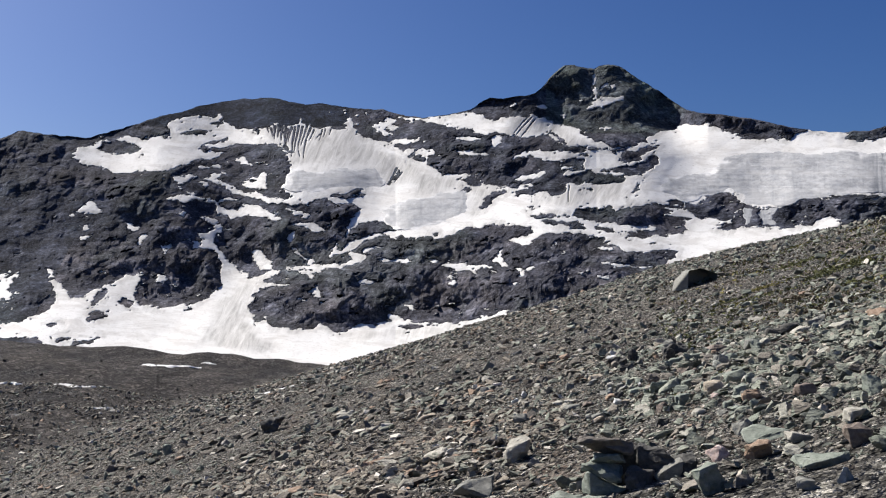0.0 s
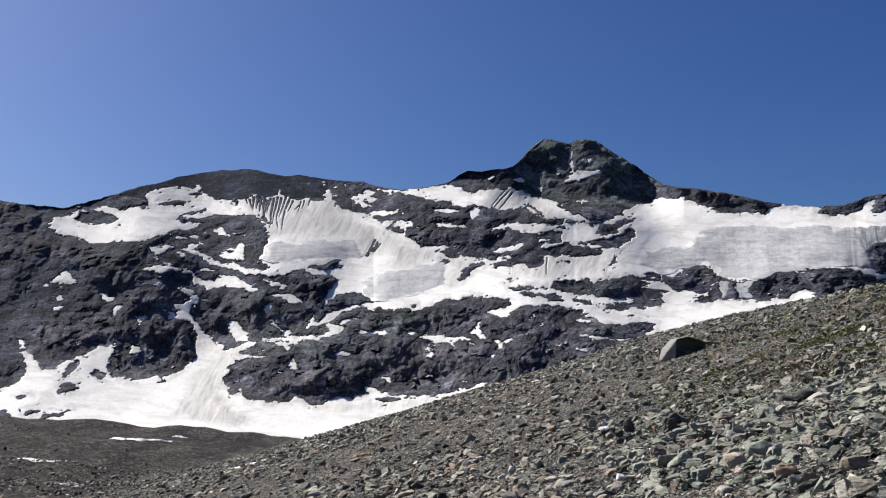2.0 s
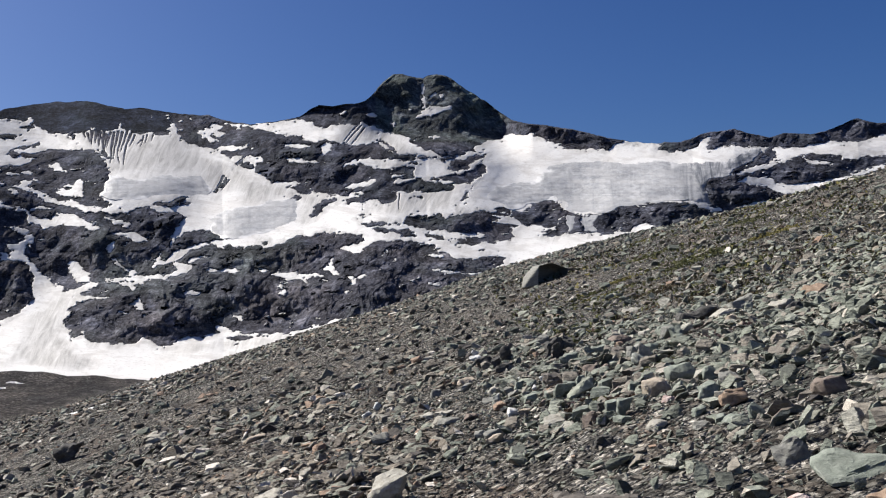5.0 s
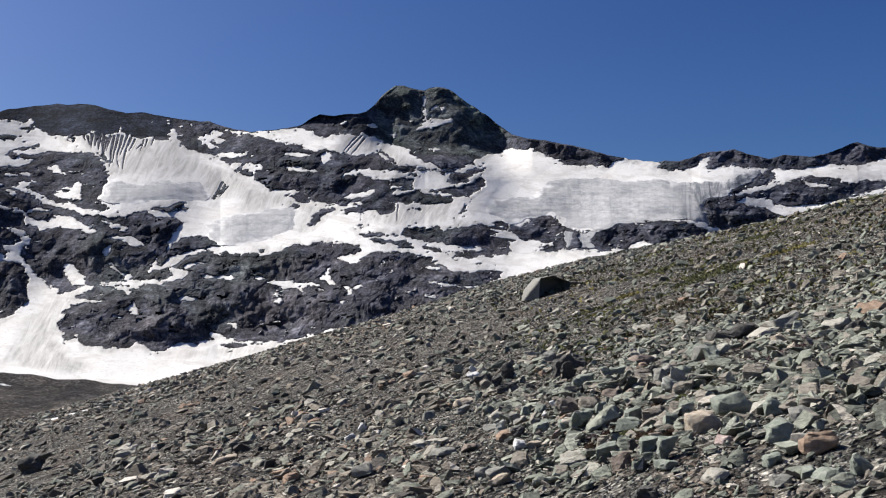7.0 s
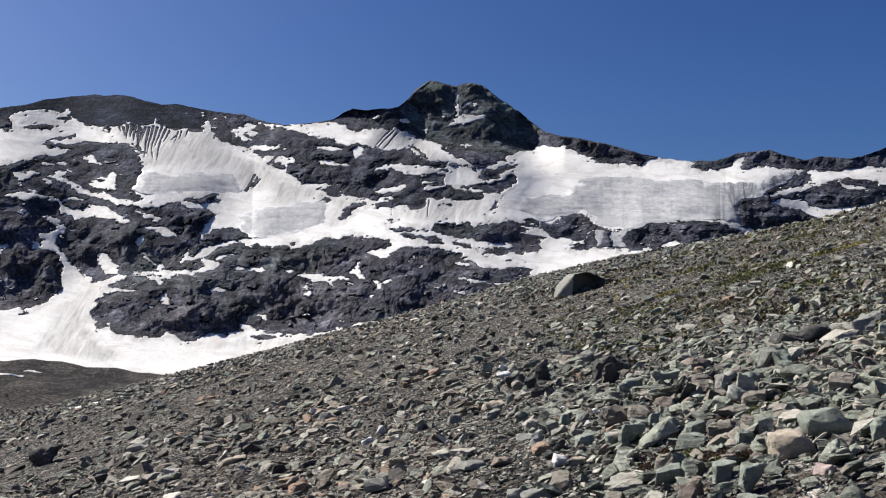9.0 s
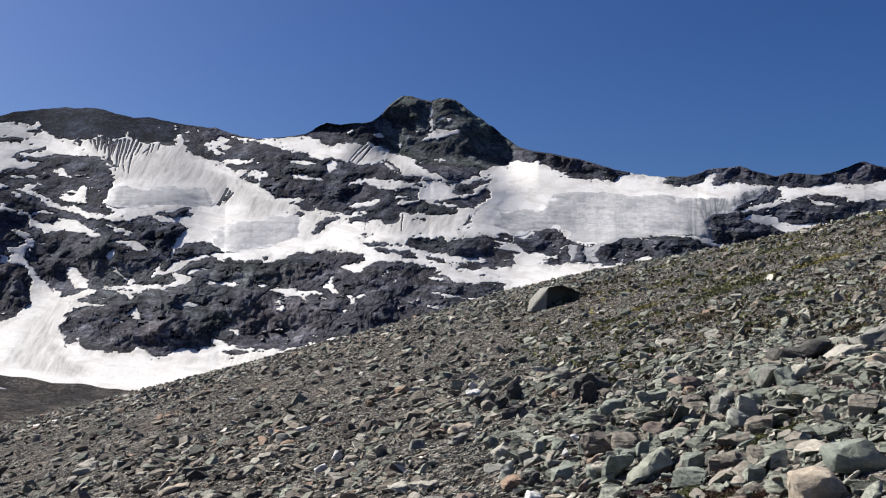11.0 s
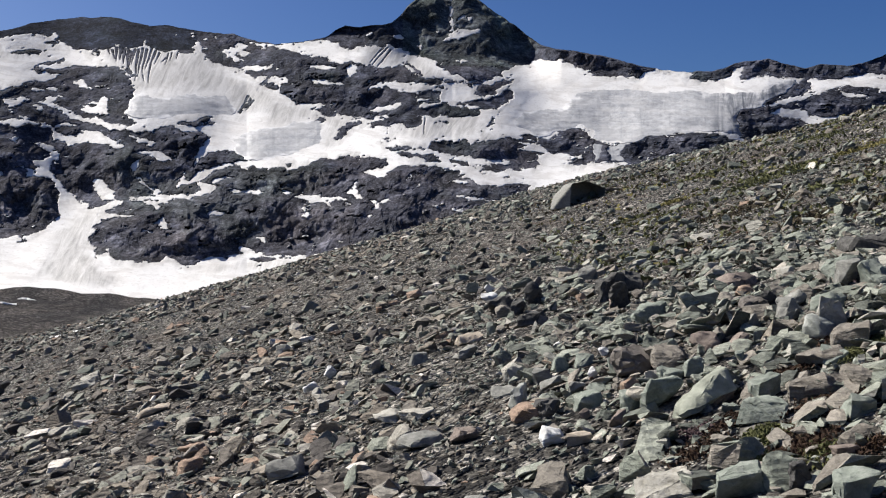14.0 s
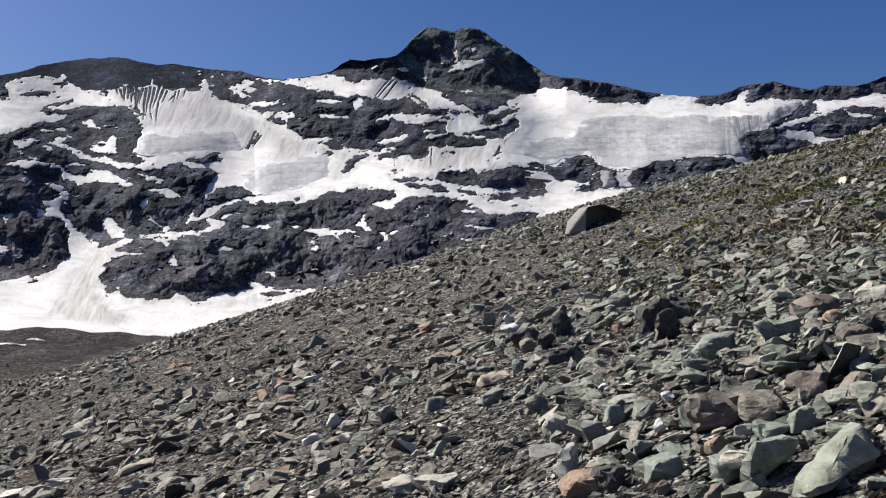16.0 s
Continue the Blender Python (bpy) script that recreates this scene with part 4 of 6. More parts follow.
outline(SNOW, (-553.5, 38.9), (-545.4, 39.1), (-544.4, 21.2), (-535.2, 37.4), (-513.8, 39.8), (-531.2, 26.8), (-506.3, 38), (-518.1, 19.8), (-515.6, 11.3), (-536.7, 3.5), (-550.9, -8.1))
outline(ROCK, (513, 156.8), (529.5, 159.3), (550.5, 160.6), (559.4, 152.3), (554.5, 136.6), (548.2, 121.6), (528.7, 120.5), (512.5, 127.2), (509.9, 145.4))
outline(ICE, (239.9, 134.9), (242.7, 141.7), (248.2, 147.9), (262, 150.3), (289.7, 152.4), (303.7, 154.8), (312.2, 165.3), (328.4, 176), (346.2, 178.6), (374.7, 178.1), (403.4, 176.8), (447, 176), (483.7, 175.7), (528.4, 177), (551, 180.4), (581.5, 192.8), (593, 193.1), (585.1, 181.4), (562.1, 170.8), (549, 159.8), (522.7, 156.3), (518, 145.6), (520.8, 133), (524.3, 124), (512.4, 123.7), (491.8, 129.6), (468.2, 128.4), (431.7, 124.8), (410, 124.3), (392, 118.4), (377.6, 110.6), (352.7, 110.8), (338.6, 118.7), (321.1, 131.3), (314.1, 130.5), (296.6, 126), (289.6, 121.8), (272.3, 120), (258.5, 124.5), (246.8, 129.6))
outline(ICE, (-188.2, 157.7), (-180.5, 160.5), (-159.3, 159.8), (-128.8, 163.2), (-110.3, 161.2), (-91.8, 160.5), (-88.5, 154.1), (-79, 144.7), (-85, 136.2), (-103.5, 134.5), (-122, 135.3), (-146.4, 132.1), (-176.6, 130.1), (-191.7, 132.3), (-198.4, 137.2), (-193.9, 144.9))
outline(ICE, (-81.3, 109.3), (-75.3, 115.9), (-62.9, 121.3), (-41.1, 126.3), (-15.9, 128.8), (3.1, 133.8), (15.9, 132.2), (21.2, 121.2), (19.4, 111.4), (3.7, 99.4), (-15.2, 92.6), (-34.1, 87.1), (-52.8, 86.8), (-68.5, 90.4), (-77.9, 96.6))
outline(FIRN, (-206, 209.2), (-190.9, 208.5), (-154.4, 206), (-123.7, 204.6), (-117.7, 211.2), (-104.9, 193.6), (-70.4, 183.1), (-59.6, 173.1), (-35.4, 160.8), (-41.4, 145.7), (-72.6, 135.2), (-91.7, 159.2), (-183.5, 159.1), (-188.4, 164), (-192.6, 183))
outline(FIRN, (-60.6, 161.4), (-9.9, 151.1), (41.6, 138.1), (67.6, 132.1), (41.9, 111.9), (22.8, 101.7), (19.2, 131), (-9.6, 133.5), (-41.1, 128.2))
outline(FIRN, (-273, 6.8), (-238.9, 31.6), (-203.8, 38.1), (-191.4, 22.7), (-226.6, 13.1), (-237.7, -5.4), (-219, -42.2), (-177.3, -54.7), (-259.3, -54.2), (-294.2, -41.9))
outline(FIRN, (66.6, 218.1), (106.1, 219.5), (146.2, 200.8), (173.2, 181.6), (133, 180.3), (106.3, 196.2), (66.8, 198.1))
outline(FIRN, (93.7, 136.7), (200.4, 142), (200.4, 118.5), (133.4, 113.8), (93.8, 126.1))
outline(FIRN, (-129.7, -42.5), (-93.7, -25.1), (-25.8, -22.6), (43.6, -12.4), (44, -43.1))
outline(ICE, (337.9, 110.5), (342.8, 109.9), (349.9, 109.4), (349.1, 104.6), (346.3, 101.8), (346.9, 95.6), (343.4, 92.2), (339.9, 93.5), (340.6, 98.9), (337.1, 101.6), (338.5, 105.7))
outline(ICE, (354.1, 110.1), (362.6, 109.6), (375.5, 111.2), (376.1, 105.8), (371.8, 102.2), (373.9, 96.8), (376.7, 90.7), (368.8, 89.9), (366, 93.9), (362.5, 91.1), (359.7, 93.1), (361.8, 99.3), (356.9, 102.7))
sliver(RUNNELS, (-187.3, 208.7), (-191.6, 190.6), 1.6)
sliver(RUNNELS, (-183.7, 208.8), (-188.1, 172.9), 1.7)
sliver(RUNNELS, (-178.9, 210.2), (-185.2, 178.1), 1.6)
sliver(RUNNELS, (-174.6, 209.1), (-180.5, 180.8), 1.7)
sliver(RUNNELS, (-169.1, 209.3), (-176.4, 186.0), 1.4)
sliver(RUNNELS, (-164.8, 207.6), (-171.1, 191.3), 1.7)
sliver(RUNNELS, (-169.9, 193.3), (-174.1, 170.8), 1.2)
sliver(RUNNELS, (-160.5, 205.8), (-167.4, 191.5), 1.4)
sliver(RUNNELS, (-153.1, 200.3), (-160.2, 193.6), 1.4)
sliver(RUNNELS, (-190.8, 206.0), (-193.9, 188.0), 1.4)
sliver(RUNNELS, (-179.8, 180.2), (-177.8, 172.6), 0.9)
sliver(RUNNELS, (-196.2, 203.2), (-192.5, 179.8), 1.3)
sliver(RUNNELS, (-150.8, 205.5), (-155.3, 191.9), 1.0)
sliver(RUNNELS, (92.9, 219.0), (74.7, 197.1), 1.3)
sliver(RUNNELS, (87.6, 217.5), (72.0, 199.7), 1.0)
sliver(RUNNELS, (96.8, 216.5), (81.3, 195.3), 1.2)
sliver(RUNNELS, (146.3, 186.1), (156.4, 181.0), 1.0)
sliver(RUNNELS, (136.6, 139.1), (134.7, 119.1), 0.7)
sliver(RUNNELS, (-211.9, 207.7), (-209.2, 197.0), 1.8)
sliver(RUNNELS, (-207.2, 210.5), (-207.3, 193.9), 2.2)
sliver(RUNNELS, (-202.5, 211.9), (-203.2, 195.3), 2.4)
sliver(RUNNELS, (-198.8, 209.5), (-199.5, 191.6), 2.2)
sliver(RUNNELS, (-194.5, 208.4), (-195.1, 188.0), 1.8)
sliver(RUNNELS, (-216.2, 208.9), (-214.1, 201.3), 1.4)
sliver(RUNNELS, (-147.1, 206.3), (-150.5, 195.9), 0.9)
sliver(RUNNELS, (-141.0, 205.9), (-143.2, 198.7), 0.9)
sliver(RUNNELS, (-63.7, 160.0), (-73.9, 140.3), 1.6)
sliver(RUNNELS, (-58.0, 155.0), (-67.7, 141.8), 1.2)
sliver(RUNNELS, (-15.9, 128.8), (-20.8, 120.3), 0.9)
sliver(RUNNELS, (133.0, 168.3), (141.1, 160.5), 1.0)
outline(SNOW, (772, 182), (770, 188), (777, 199), (781, 203), (789, 197), (801, 198), (808, 207), (852, 216), (851, 180), (800, 177), (776, 175))
outline(SNOW, (777, 206), (789, 209), (809, 218), (827, 221), (827, 217), (808, 213), (789, 207))
RIDGE += [(-591, 190), (-557, 192), (-531, 195), (-518, 201), (-508, 206), (-491, 203), (-458, 199), (-424, 197), (-371, 212), (-332, 224), (-285, 236), (-245, 241), (-205, 243), (-192, 238), (-169, 235), (-152, 236), (-132, 232), (-106, 230), (-79, 228), (-53, 221), (-33, 219), (0, 223), (20, 227), (33, 236), (44, 242), (53, 241), (86, 244), (99, 248), (109, 258), (119, 270), (133, 280), (143, 281), (159, 276), (168, 275)]
RIDGE += [(172, 279), (189, 281), (202, 275), (218, 264), (232, 256), (258, 237), (275, 226), (297, 223), (343, 217), (395, 206)]
RIDGE += [(423, 201), (457, 200), (487, 202), (502, 205), (513, 212), (525, 215), (541, 216), (558, 219), (580, 213), (606, 208), (625, 214), (664, 213), (692, 220), (713, 228), (727, 234), (745, 230), (761, 228), (769, 228), (786, 240), (801, 246), (810, 248), (887, 252), (945, 247)]
BASE += [(-584, -58), (-485, -64), (-327, -84), (-209, -91), (-66, -91), (65, -65), (326, -1), (500, 38)]
BASE += [(608, 84), (804, 106), (939, 119)]

EYE = np.array((1.0, 3.0, 2.3))
FAR, SIZE = 1100.0, 1.3


def distance_to(poly, X, Z):
    """Signed metres to an outline, positive within."""
    p = np.array(poly, float)
    q = np.roll(p, -1, 0)
    best, inside = np.full(X.shape, 1e9), np.zeros(X.shape, bool)
    for (ax, az), (bx, bz) in zip(p, q):
        dx, dz = bx - ax, bz - az
        L = dx * dx + dz * dz + 1e-9
        t = np.clip(((X - ax) * dx + (Z - az) * dz) / L, 0, 1)
        best = np.minimum(best, (X - ax - t * dx) ** 2 + (Z - az - t * dz) ** 2)
        cross = (az > Z) != (bz > Z)
        if dz:
            inside ^= cross & (X < ax + dx * (Z - az) / dz)
    return np.where(inside, 1, -1) * np.sqrt(best)


def area(polys, X, Z, start=-60.0):
    out = np.full(X.shape, start)
    for poly in polys:
        p = np.array(poly)
        (x0, z0), (x1, z1) = p.min(0) - 40, p.max(0) + 40
        k = (X > x0) & (X < x1) & (Z > z0) & (Z < z1)
        if k.any():
            out[k] = np.maximum(out[k], distance_to(poly, X[k], Z[k]))
    return out


def layered(layers, X, Z):
    """Signed metres to the edge of the snow, each outline laid over those before it."""
    out = np.full(X.shape, -60.0)
    for white, poly in layers:
        p = np.array(poly)
        (x0, z0), (x1, z1) = p.min(0) - 40, p.max(0) + 40
        k = (X > x0) & (X < x1) & (Z > z0) & (Z < z1)
        if k.any():
            d = distance_to(poly, X[k], Z[k])
            out[k] = np.maximum(out[k], d) if white else np.minimum(out[k], -d)
    return out


def line_of(parts):
    a = np.array(parts, float)
    return lambda x: np.interp(x, a[:, 0], a[:, 1])


ridge, foot = line_of(RIDGE), line_of(BASE)
NU, NV = 1841, 401
X, T = np.meshgrid(np.linspace(-592, 850, NU), np.linspace(0, 1, NV), indexing="ij")
top = ridge(X) + 0.8 * fbm(X / 9.0, X * 0, 3, 0.6, 3)
Z = foot(X) + (top - foot(X)) * T
# the edges of the snow wander a little round the drawn outlines
WX = X + 1.6 * fbm((X + 0.4 * Z) / 11, Z / 6, 5, 0.65, 11)
WZ = Z + 1.0 * fbm((X + 0.4 * Z) / 11, Z / 6, 5, 0.65, 21)
broad = snow = layered(LAYERS, WX, WZ) + 0.1  # broad: before the fine raggedness of the edges
ledges = fbm((X + 0.4 * Z) / 7, (Z - 0.15 * X) / 2.4, 4, 0.6, 27)
snow = snow + 1.7 * ledges * smooth(-5, 0, snow) * smooth(10, 2, snow)
flecks = fbm((X - 0.6 * Z) / 7, (Z - 0.15 * X) / 2.2, 3, 0.6, 28)
snow = np.maximum(snow, np.where((snow > -22) & (Z < 205), (flecks - 1.03) * 5, -60))
specks = fbm((X + 0.5 * Z) / 9, (Z - 0.15 * X) / 2.4, 3, 0.6, 36)
snow = np.minimum(snow, np.where(snow < 6, (1.15 - specks) * 5, 60))
snow = np.minimum(snow, -area(RUNNELS, X + 0.5 * fbm(X / 9, Z / 9, 2, 0.5, 37), Z))


def cells_of(a):
    return (a[:-1, :-1] + a[1:, :-1] + a[:-1, 1:] + a[1:, 1:]) / 4


def pieces(mask):
    label = np.zeros(mask.shape, int)
    n = 0
    todo = mask.copy()
    while todo.any():
        n += 1
        seed = np.unravel_index(np.argmax(todo), todo.shape)
        stack = [seed]
        todo[seed] = False
        while stack:
            i, j = stack.pop()
            label[i, j] = n
            for a, b in ((i + 1, j), (i - 1, j), (i, j + 1), (i, j - 1)):
                if 0 <= a < mask.shape[0] and 0 <= b < mask.shape[1] and todo[a, b]:
                    todo[a, b] = False
                    stack.append((a, b))
    return label, n


# each patch of snow is its own thing; flecks too small to see are bare rock
marks, count = pieces(cells_of(snow) > -1.5)
tiny = (np.bincount(marks.ravel()) < 16)[marks] & (marks > 0)
for a in (0, 1):
    for c in (0, 1):
        part_of = snow[a:NU - 1 + a, c:NV - 1 + c]
        part_of[tiny] = np.minimum(part_of[tiny], -2.5)
marks[tiny] = 0
ice = area(ICE, WX + 4 * fbm(X / 30, Z / 14, 3, 0.6, 23), WZ + 2 * fbm(X / 30, Z / 10, 3, 0.6, 25))
firn = smooth(-6, 10, area(FIRN, WX, WZ) + 5 * fbm(X / 25, Z / 12, 4, 0.6, 29))
firn = np.maximum(firn, 0.85 * smooth(10, 0.5, snow) * smooth(-0.3, 0.5, fbm(X / 14, Z / 9, 3, 0.6, 30)))
peak = smooth(90, 130, X) * smooth(290, 235, X) * smooth(185, 215, Z)
dome = smooth(-400, -330, X) * smooth(-90, -150, X) * smooth(203, 214, Z)
talus = smooth(-420, -480, X - 0.5 * (Z - 60)) * smooth(160, 120, Z)

# how far back the slope leans: steep lower cliffs, gentle snow benches, a steep summit
up = np.clip((Z + 90) / 330, 0, 1.2)
cover, broad = np.maximum(snow, ice), np.maximum(broad, ice)


def blur(a, n, axis):
    """A running mean over about 2 n rows of the grid."""
    pad = [(0, 0), (0, 0)]
    pad[axis] = (n + 1, n)
    c = np.cumsum(np.pad(a, pad, mode="edge"), axis)
    return (c[2 * n + 1:] - c[:-2 * n - 1] if axis == 0 else c[:, 2 * n + 1:] - c[:, :-2 * n - 1]) / (2 * n + 1)


# bare rock stands steep, ice walls too; snow lies on the benches between
run_back = 1.15 - 0.50 * smooth(1.5, -4, broad) * (1 - dome) * (1 - 0.65 * peak) - 0.15 * smooth(2, 10, ice)
side = 0.75 * smooth(-330, -440, X)  # the side wall leans back like the rest
run_back = run_back * (1 - side) + 0.95 * side
run_back = blur(blur(blur(blur(run_back, 34, 0), 34, 0), 22, 0), 7, 1)
height = ridge(X) - foot(X)
climb = np.cumsum(run_back * height / (NV - 1), 1)
step = T * (top - foot(X)) / height * (NV - 1)  # the crest's small teeth must not ripple down the slope
below = np.clip(step.astype(int), 0, NV - 2)
climb = np.take_along_axis(climb, below, 1) * (1 - (step - below)) + np.take_along_axis(climb, below + 1, 1) * (step - below)
low, high = up[:, 0] ** 1.15, np.clip((ridge(X[:, 0]) + 90) / 330, 0, 1.2) ** 1.15
rise = low[:, None] + climb * (np.mean(high - low) / np.mean(climb[:, -1]))
lean = 0.74 + 0.50 * rise + 0.012 * np.sin(up * 9.0 + X / 160) + 0.035 * peak
lean += 0.035 * smooth(60, 120, X) * smooth(300, 250, X) * smooth(170, 215, Z) * ((X - 160) / 90) ** 2
lean += 0.012 * fbm(X / 150, Z / 90, 3, 0.5, 5)
rough = (1 - 0.5 * talus) * (1 - 0.9 * dome) * (1 - 0.15 * smooth(-330, -420, X))
bent = X + 5 * fbm(X / 20, Z / 14, 3, 0.5, 33)
tilted = Z - 0.14 * X + 4 * fbm(X / 22, Z / 12, 3, 0.5, 35)
relief = 9 * ridged((X + 0.55 * Z) / 75, (Z - 0.2 * X) / 95, 2, 0.5, 31)


def turned(deg):
    c, d = math.cos(radians(deg)), math.sin(radians(deg))
    return bent * c + tilted * d, tilted * c - bent * d


for deg, wide, high, deep, seed in ((-12, 70, 44, 9, 39), (28, 34, 24, 7, 41)):
    u, v = turned(deg)
    relief += deep * facets(u / wide, v / high, seed)
for deg, wide, high, deep, seed in ((34, 30, 20, 3.0, 42),):
    u, v = turned(deg)
    relief += deep * ridged(u / wide + 0.4 * fbm(u / 30, v / 30, 2, 0.5, seed + 9), v / high, 2, 0.5, seed)
for deg, wide, high, deep, seed in ((-18, 15, 10, 4.2, 44), (48, 7.5, 5, 2.4, 46)):
    u, v = turned(deg)
    relief += deep * facets(u / wide, v / high, seed)
ledge = ridged(X / 45, (Z - 0.10 * X + 3 * fbm(X / 25, Z / 15, 2, 0.5, 62)) / 7.5, 2, 0.5, 63)
crack = ridged((X + 0.3 * Z + 4 * fbm(X / 18, Z / 18, 2, 0.5, 64)) / 9, Z / 34, 2, 0.5, 65)
relief += 1.5 * ledge * smooth(40, 100, Z) + 1.8 * crack * smooth(110, 60, Z)
relief += 4.5 * facets((X + 0.2 * Z) / 12, Z / 34, 57) * np.maximum(peak, smooth(-330, -420, X))
bare = smooth(0.3, -2.0, cover) * (0.28 + 0.72 * smooth(0, -20, broad))
rock_back = -(relief + 1.5) * rough * bare + 2.5 * smooth(-0.5, 2, cover)
S_rock = lean + rock_back / FAR
S_rock = np.where(T > 0.999, lean, S_rock)
swell = 1.5 * fbm(X / 45, Z / 25, 4, 0.5, 61)
S_snow = lean + (-0.8 - 0.08 * np.clip(snow, 0, 12) - swell * smooth(2, 15, snow) + 9 * smooth(0.25, -1.5, snow)) / FAR
cliff_ice = 1.8 * smooth(0, 9, ice)
under_wall = (Z < 114) * smooth(296, 306, X)
S_ice = lean + (-1.6 + 0.7 * under_wall - cliff_ice * (1 - under_wall) - swell - 0.4 * fbm(X / 60, Z / 5, 3, 0.6, 71) + 9 * smooth(0.5, -4.0, ice)) / FAR


def lay(S):
    return (np.stack((X - EYE[0], FAR - EYE[1] + 0 * X, Z - EYE[2]), -1) * S[..., None] + EYE) * SIZE


def empty(name, label, category, place=(0, 0, 0), group="", kind=""):
    o = new(name)
    o.location = place
    return tagged(o, label, category, group, kind)


def under(ob, parent, label=""):
    ob.parent = parent
    ob.matrix_parent_inverse = parent.matrix_basis.inverted()
    return tagged(ob, label)


mountain = empty("mountain", "dark craggy alpine mountain with old snow and hanging ice", "mountain", (0, 820, -80), kind="structure")
cZ = cells_of(Z)
is_peak = cells_of(peak) > 0.5
is_dome = (cells_of(dome) > 0.5) & ~is_peak
is_talus = (cells_of(talus) > 0.5) & ~is_dome
lower = ~is_peak & ~is_dome & ~is_talus & (cZ < 75)
VR = lay(S_rock)
open_rock = cells_of(np.maximum(snow, ice)) < 3  # deeper under the snow there is nothing to see
for name, mask, mat, label in (
        ("summit", is_peak, for_peak, "blunt twin-topped grey-green rock summit"),
        ("dome", is_dome, for_talus, "rounded dark scree-covered shoulder"),
        ("talus_slope", is_talus, for_slate, "smooth dark grey talus"),
        ("buttress", lower, for_face, "dark layered lower rock wall"),
        ("rock_face", ~is_peak & ~is_dome & ~is_talus & ~lower, for_upper, "ledged black rock between the snow")):
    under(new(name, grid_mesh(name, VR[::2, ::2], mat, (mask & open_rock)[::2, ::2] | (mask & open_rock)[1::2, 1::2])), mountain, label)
# the hidden far side, falling away behind the ridge
crest = VR[::8, -1]
back = np.stack([crest + np.array((0, d, -h)) for d, h in ((0, 0), (30, 14), (90, 60), (200, 150), (420, 300), (700, 380))], 1)
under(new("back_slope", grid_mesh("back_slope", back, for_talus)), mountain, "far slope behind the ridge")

VS, VI = lay(S_snow), lay(S_ice)
for k in range(1, count + 1):
    mask = marks == k
    size = mask.sum()
    if size == 0:
        continue
    if size > 12000:
        ob = empty("snowfield", "broad dirty-white snowfield draped over the rock face", "snowfield", VS[np.argwhere(mask)[0][0], np.argwhere(mask)[0][1]], "snow on the mountain")
        zones = (("snow_tongue", cZ < 42, "smooth bright lower snow tongue"), ("snow_bench", (cZ >= 42) & (cZ < 128), "white snow bench above the cliffs"), ("upper_firn", cZ >= 128, "grey-white fluted upper snow"))
        for name, zone, words in zones:
            if (mask & zone).sum() > 60:
                under(new(name, note(grid_mesh(name, VS, old_snow, mask & zone, True), "firn", firn, mask & zone)), ob, words)
        continue
    name, label = ("snow_band", "long white snow band lying on rock ledges") if size > 1500 else ("snow_patch", "small white snow patch in a rock hollow")
    tagged(new(name, note(grid_mesh(name, VS, old_snow, mask, True), "firn", firn, mask)), label, "snow", "snow on the mountain")
marks, count = pieces(cells_of(ice) > -1.5)
fade = smooth(4, -1.5, ice + 4 * fbm(X / 14, Z / 5, 4, 0.6, 77))
fade = fade * (1 - under_wall) * (1 - smooth(290, 310, X) * smooth(146, 130, Z))
melt = smooth(461, 527, X + 14 * fbm(X / 25, Z / 30, 3, 0.6, 75)) + 0.5 * under_wall
melt = np.clip(melt, 0, 1)
hung = cells_of(under_wall) > 0.5
brow = 14 * fbm(X / 50, Z / 40, 3, 0.5, 79)
for k in range(1, count + 1):
    mask = marks == k
    size = mask.sum()
    if size <= 80:
        continue
    ob = empty("glacier", "grey layered hanging glacier ice among the snow", "glacier", VI[np.argwhere(mask)[0][0], np.argwhere(mask)[0][1]], "hanging ice")
    middle = np.median(cZ[mask]) + cells_of(brow)
    for name, zone, words in (("ice_brow", (cZ >= middle) & ~hung, "dirty layered upper ice"), ("ice_wall", (cZ < middle) & ~hung, "steep streaked ice wall"), ("ice_curtain", hung, "streaky blue-grey ice curtain over rock")):
        if (mask & zone).sum() < 30:
            continue
        under(new(name, note(note(grid_mesh(name, VI, glacier, mask & zone, True), "thin", fade, mask & zone), "melt", melt, mask & zone)), ob, words)


# ---- the ground: one sheet, a scree slope that rises to the right, a moraine flat to the left ----
def slope_z(x, y):
    return 1.058 + 0.288 * x - 0.038 * y + 1.4 * smooth(34, 58, y) + 0.023 * np.clip(y - 58, 0, 75) - 0.35 * np.exp(-((y - 28) / 6.0) ** 2) * smooth(6, 10, x) + (0.5 * smooth(14, 32, x) - 0.10 * np.maximum(x - 36, 0)) * smooth(60, 105, y) - 0.07 * np.maximum(x - 30, 0) * smooth(40, 70, y)


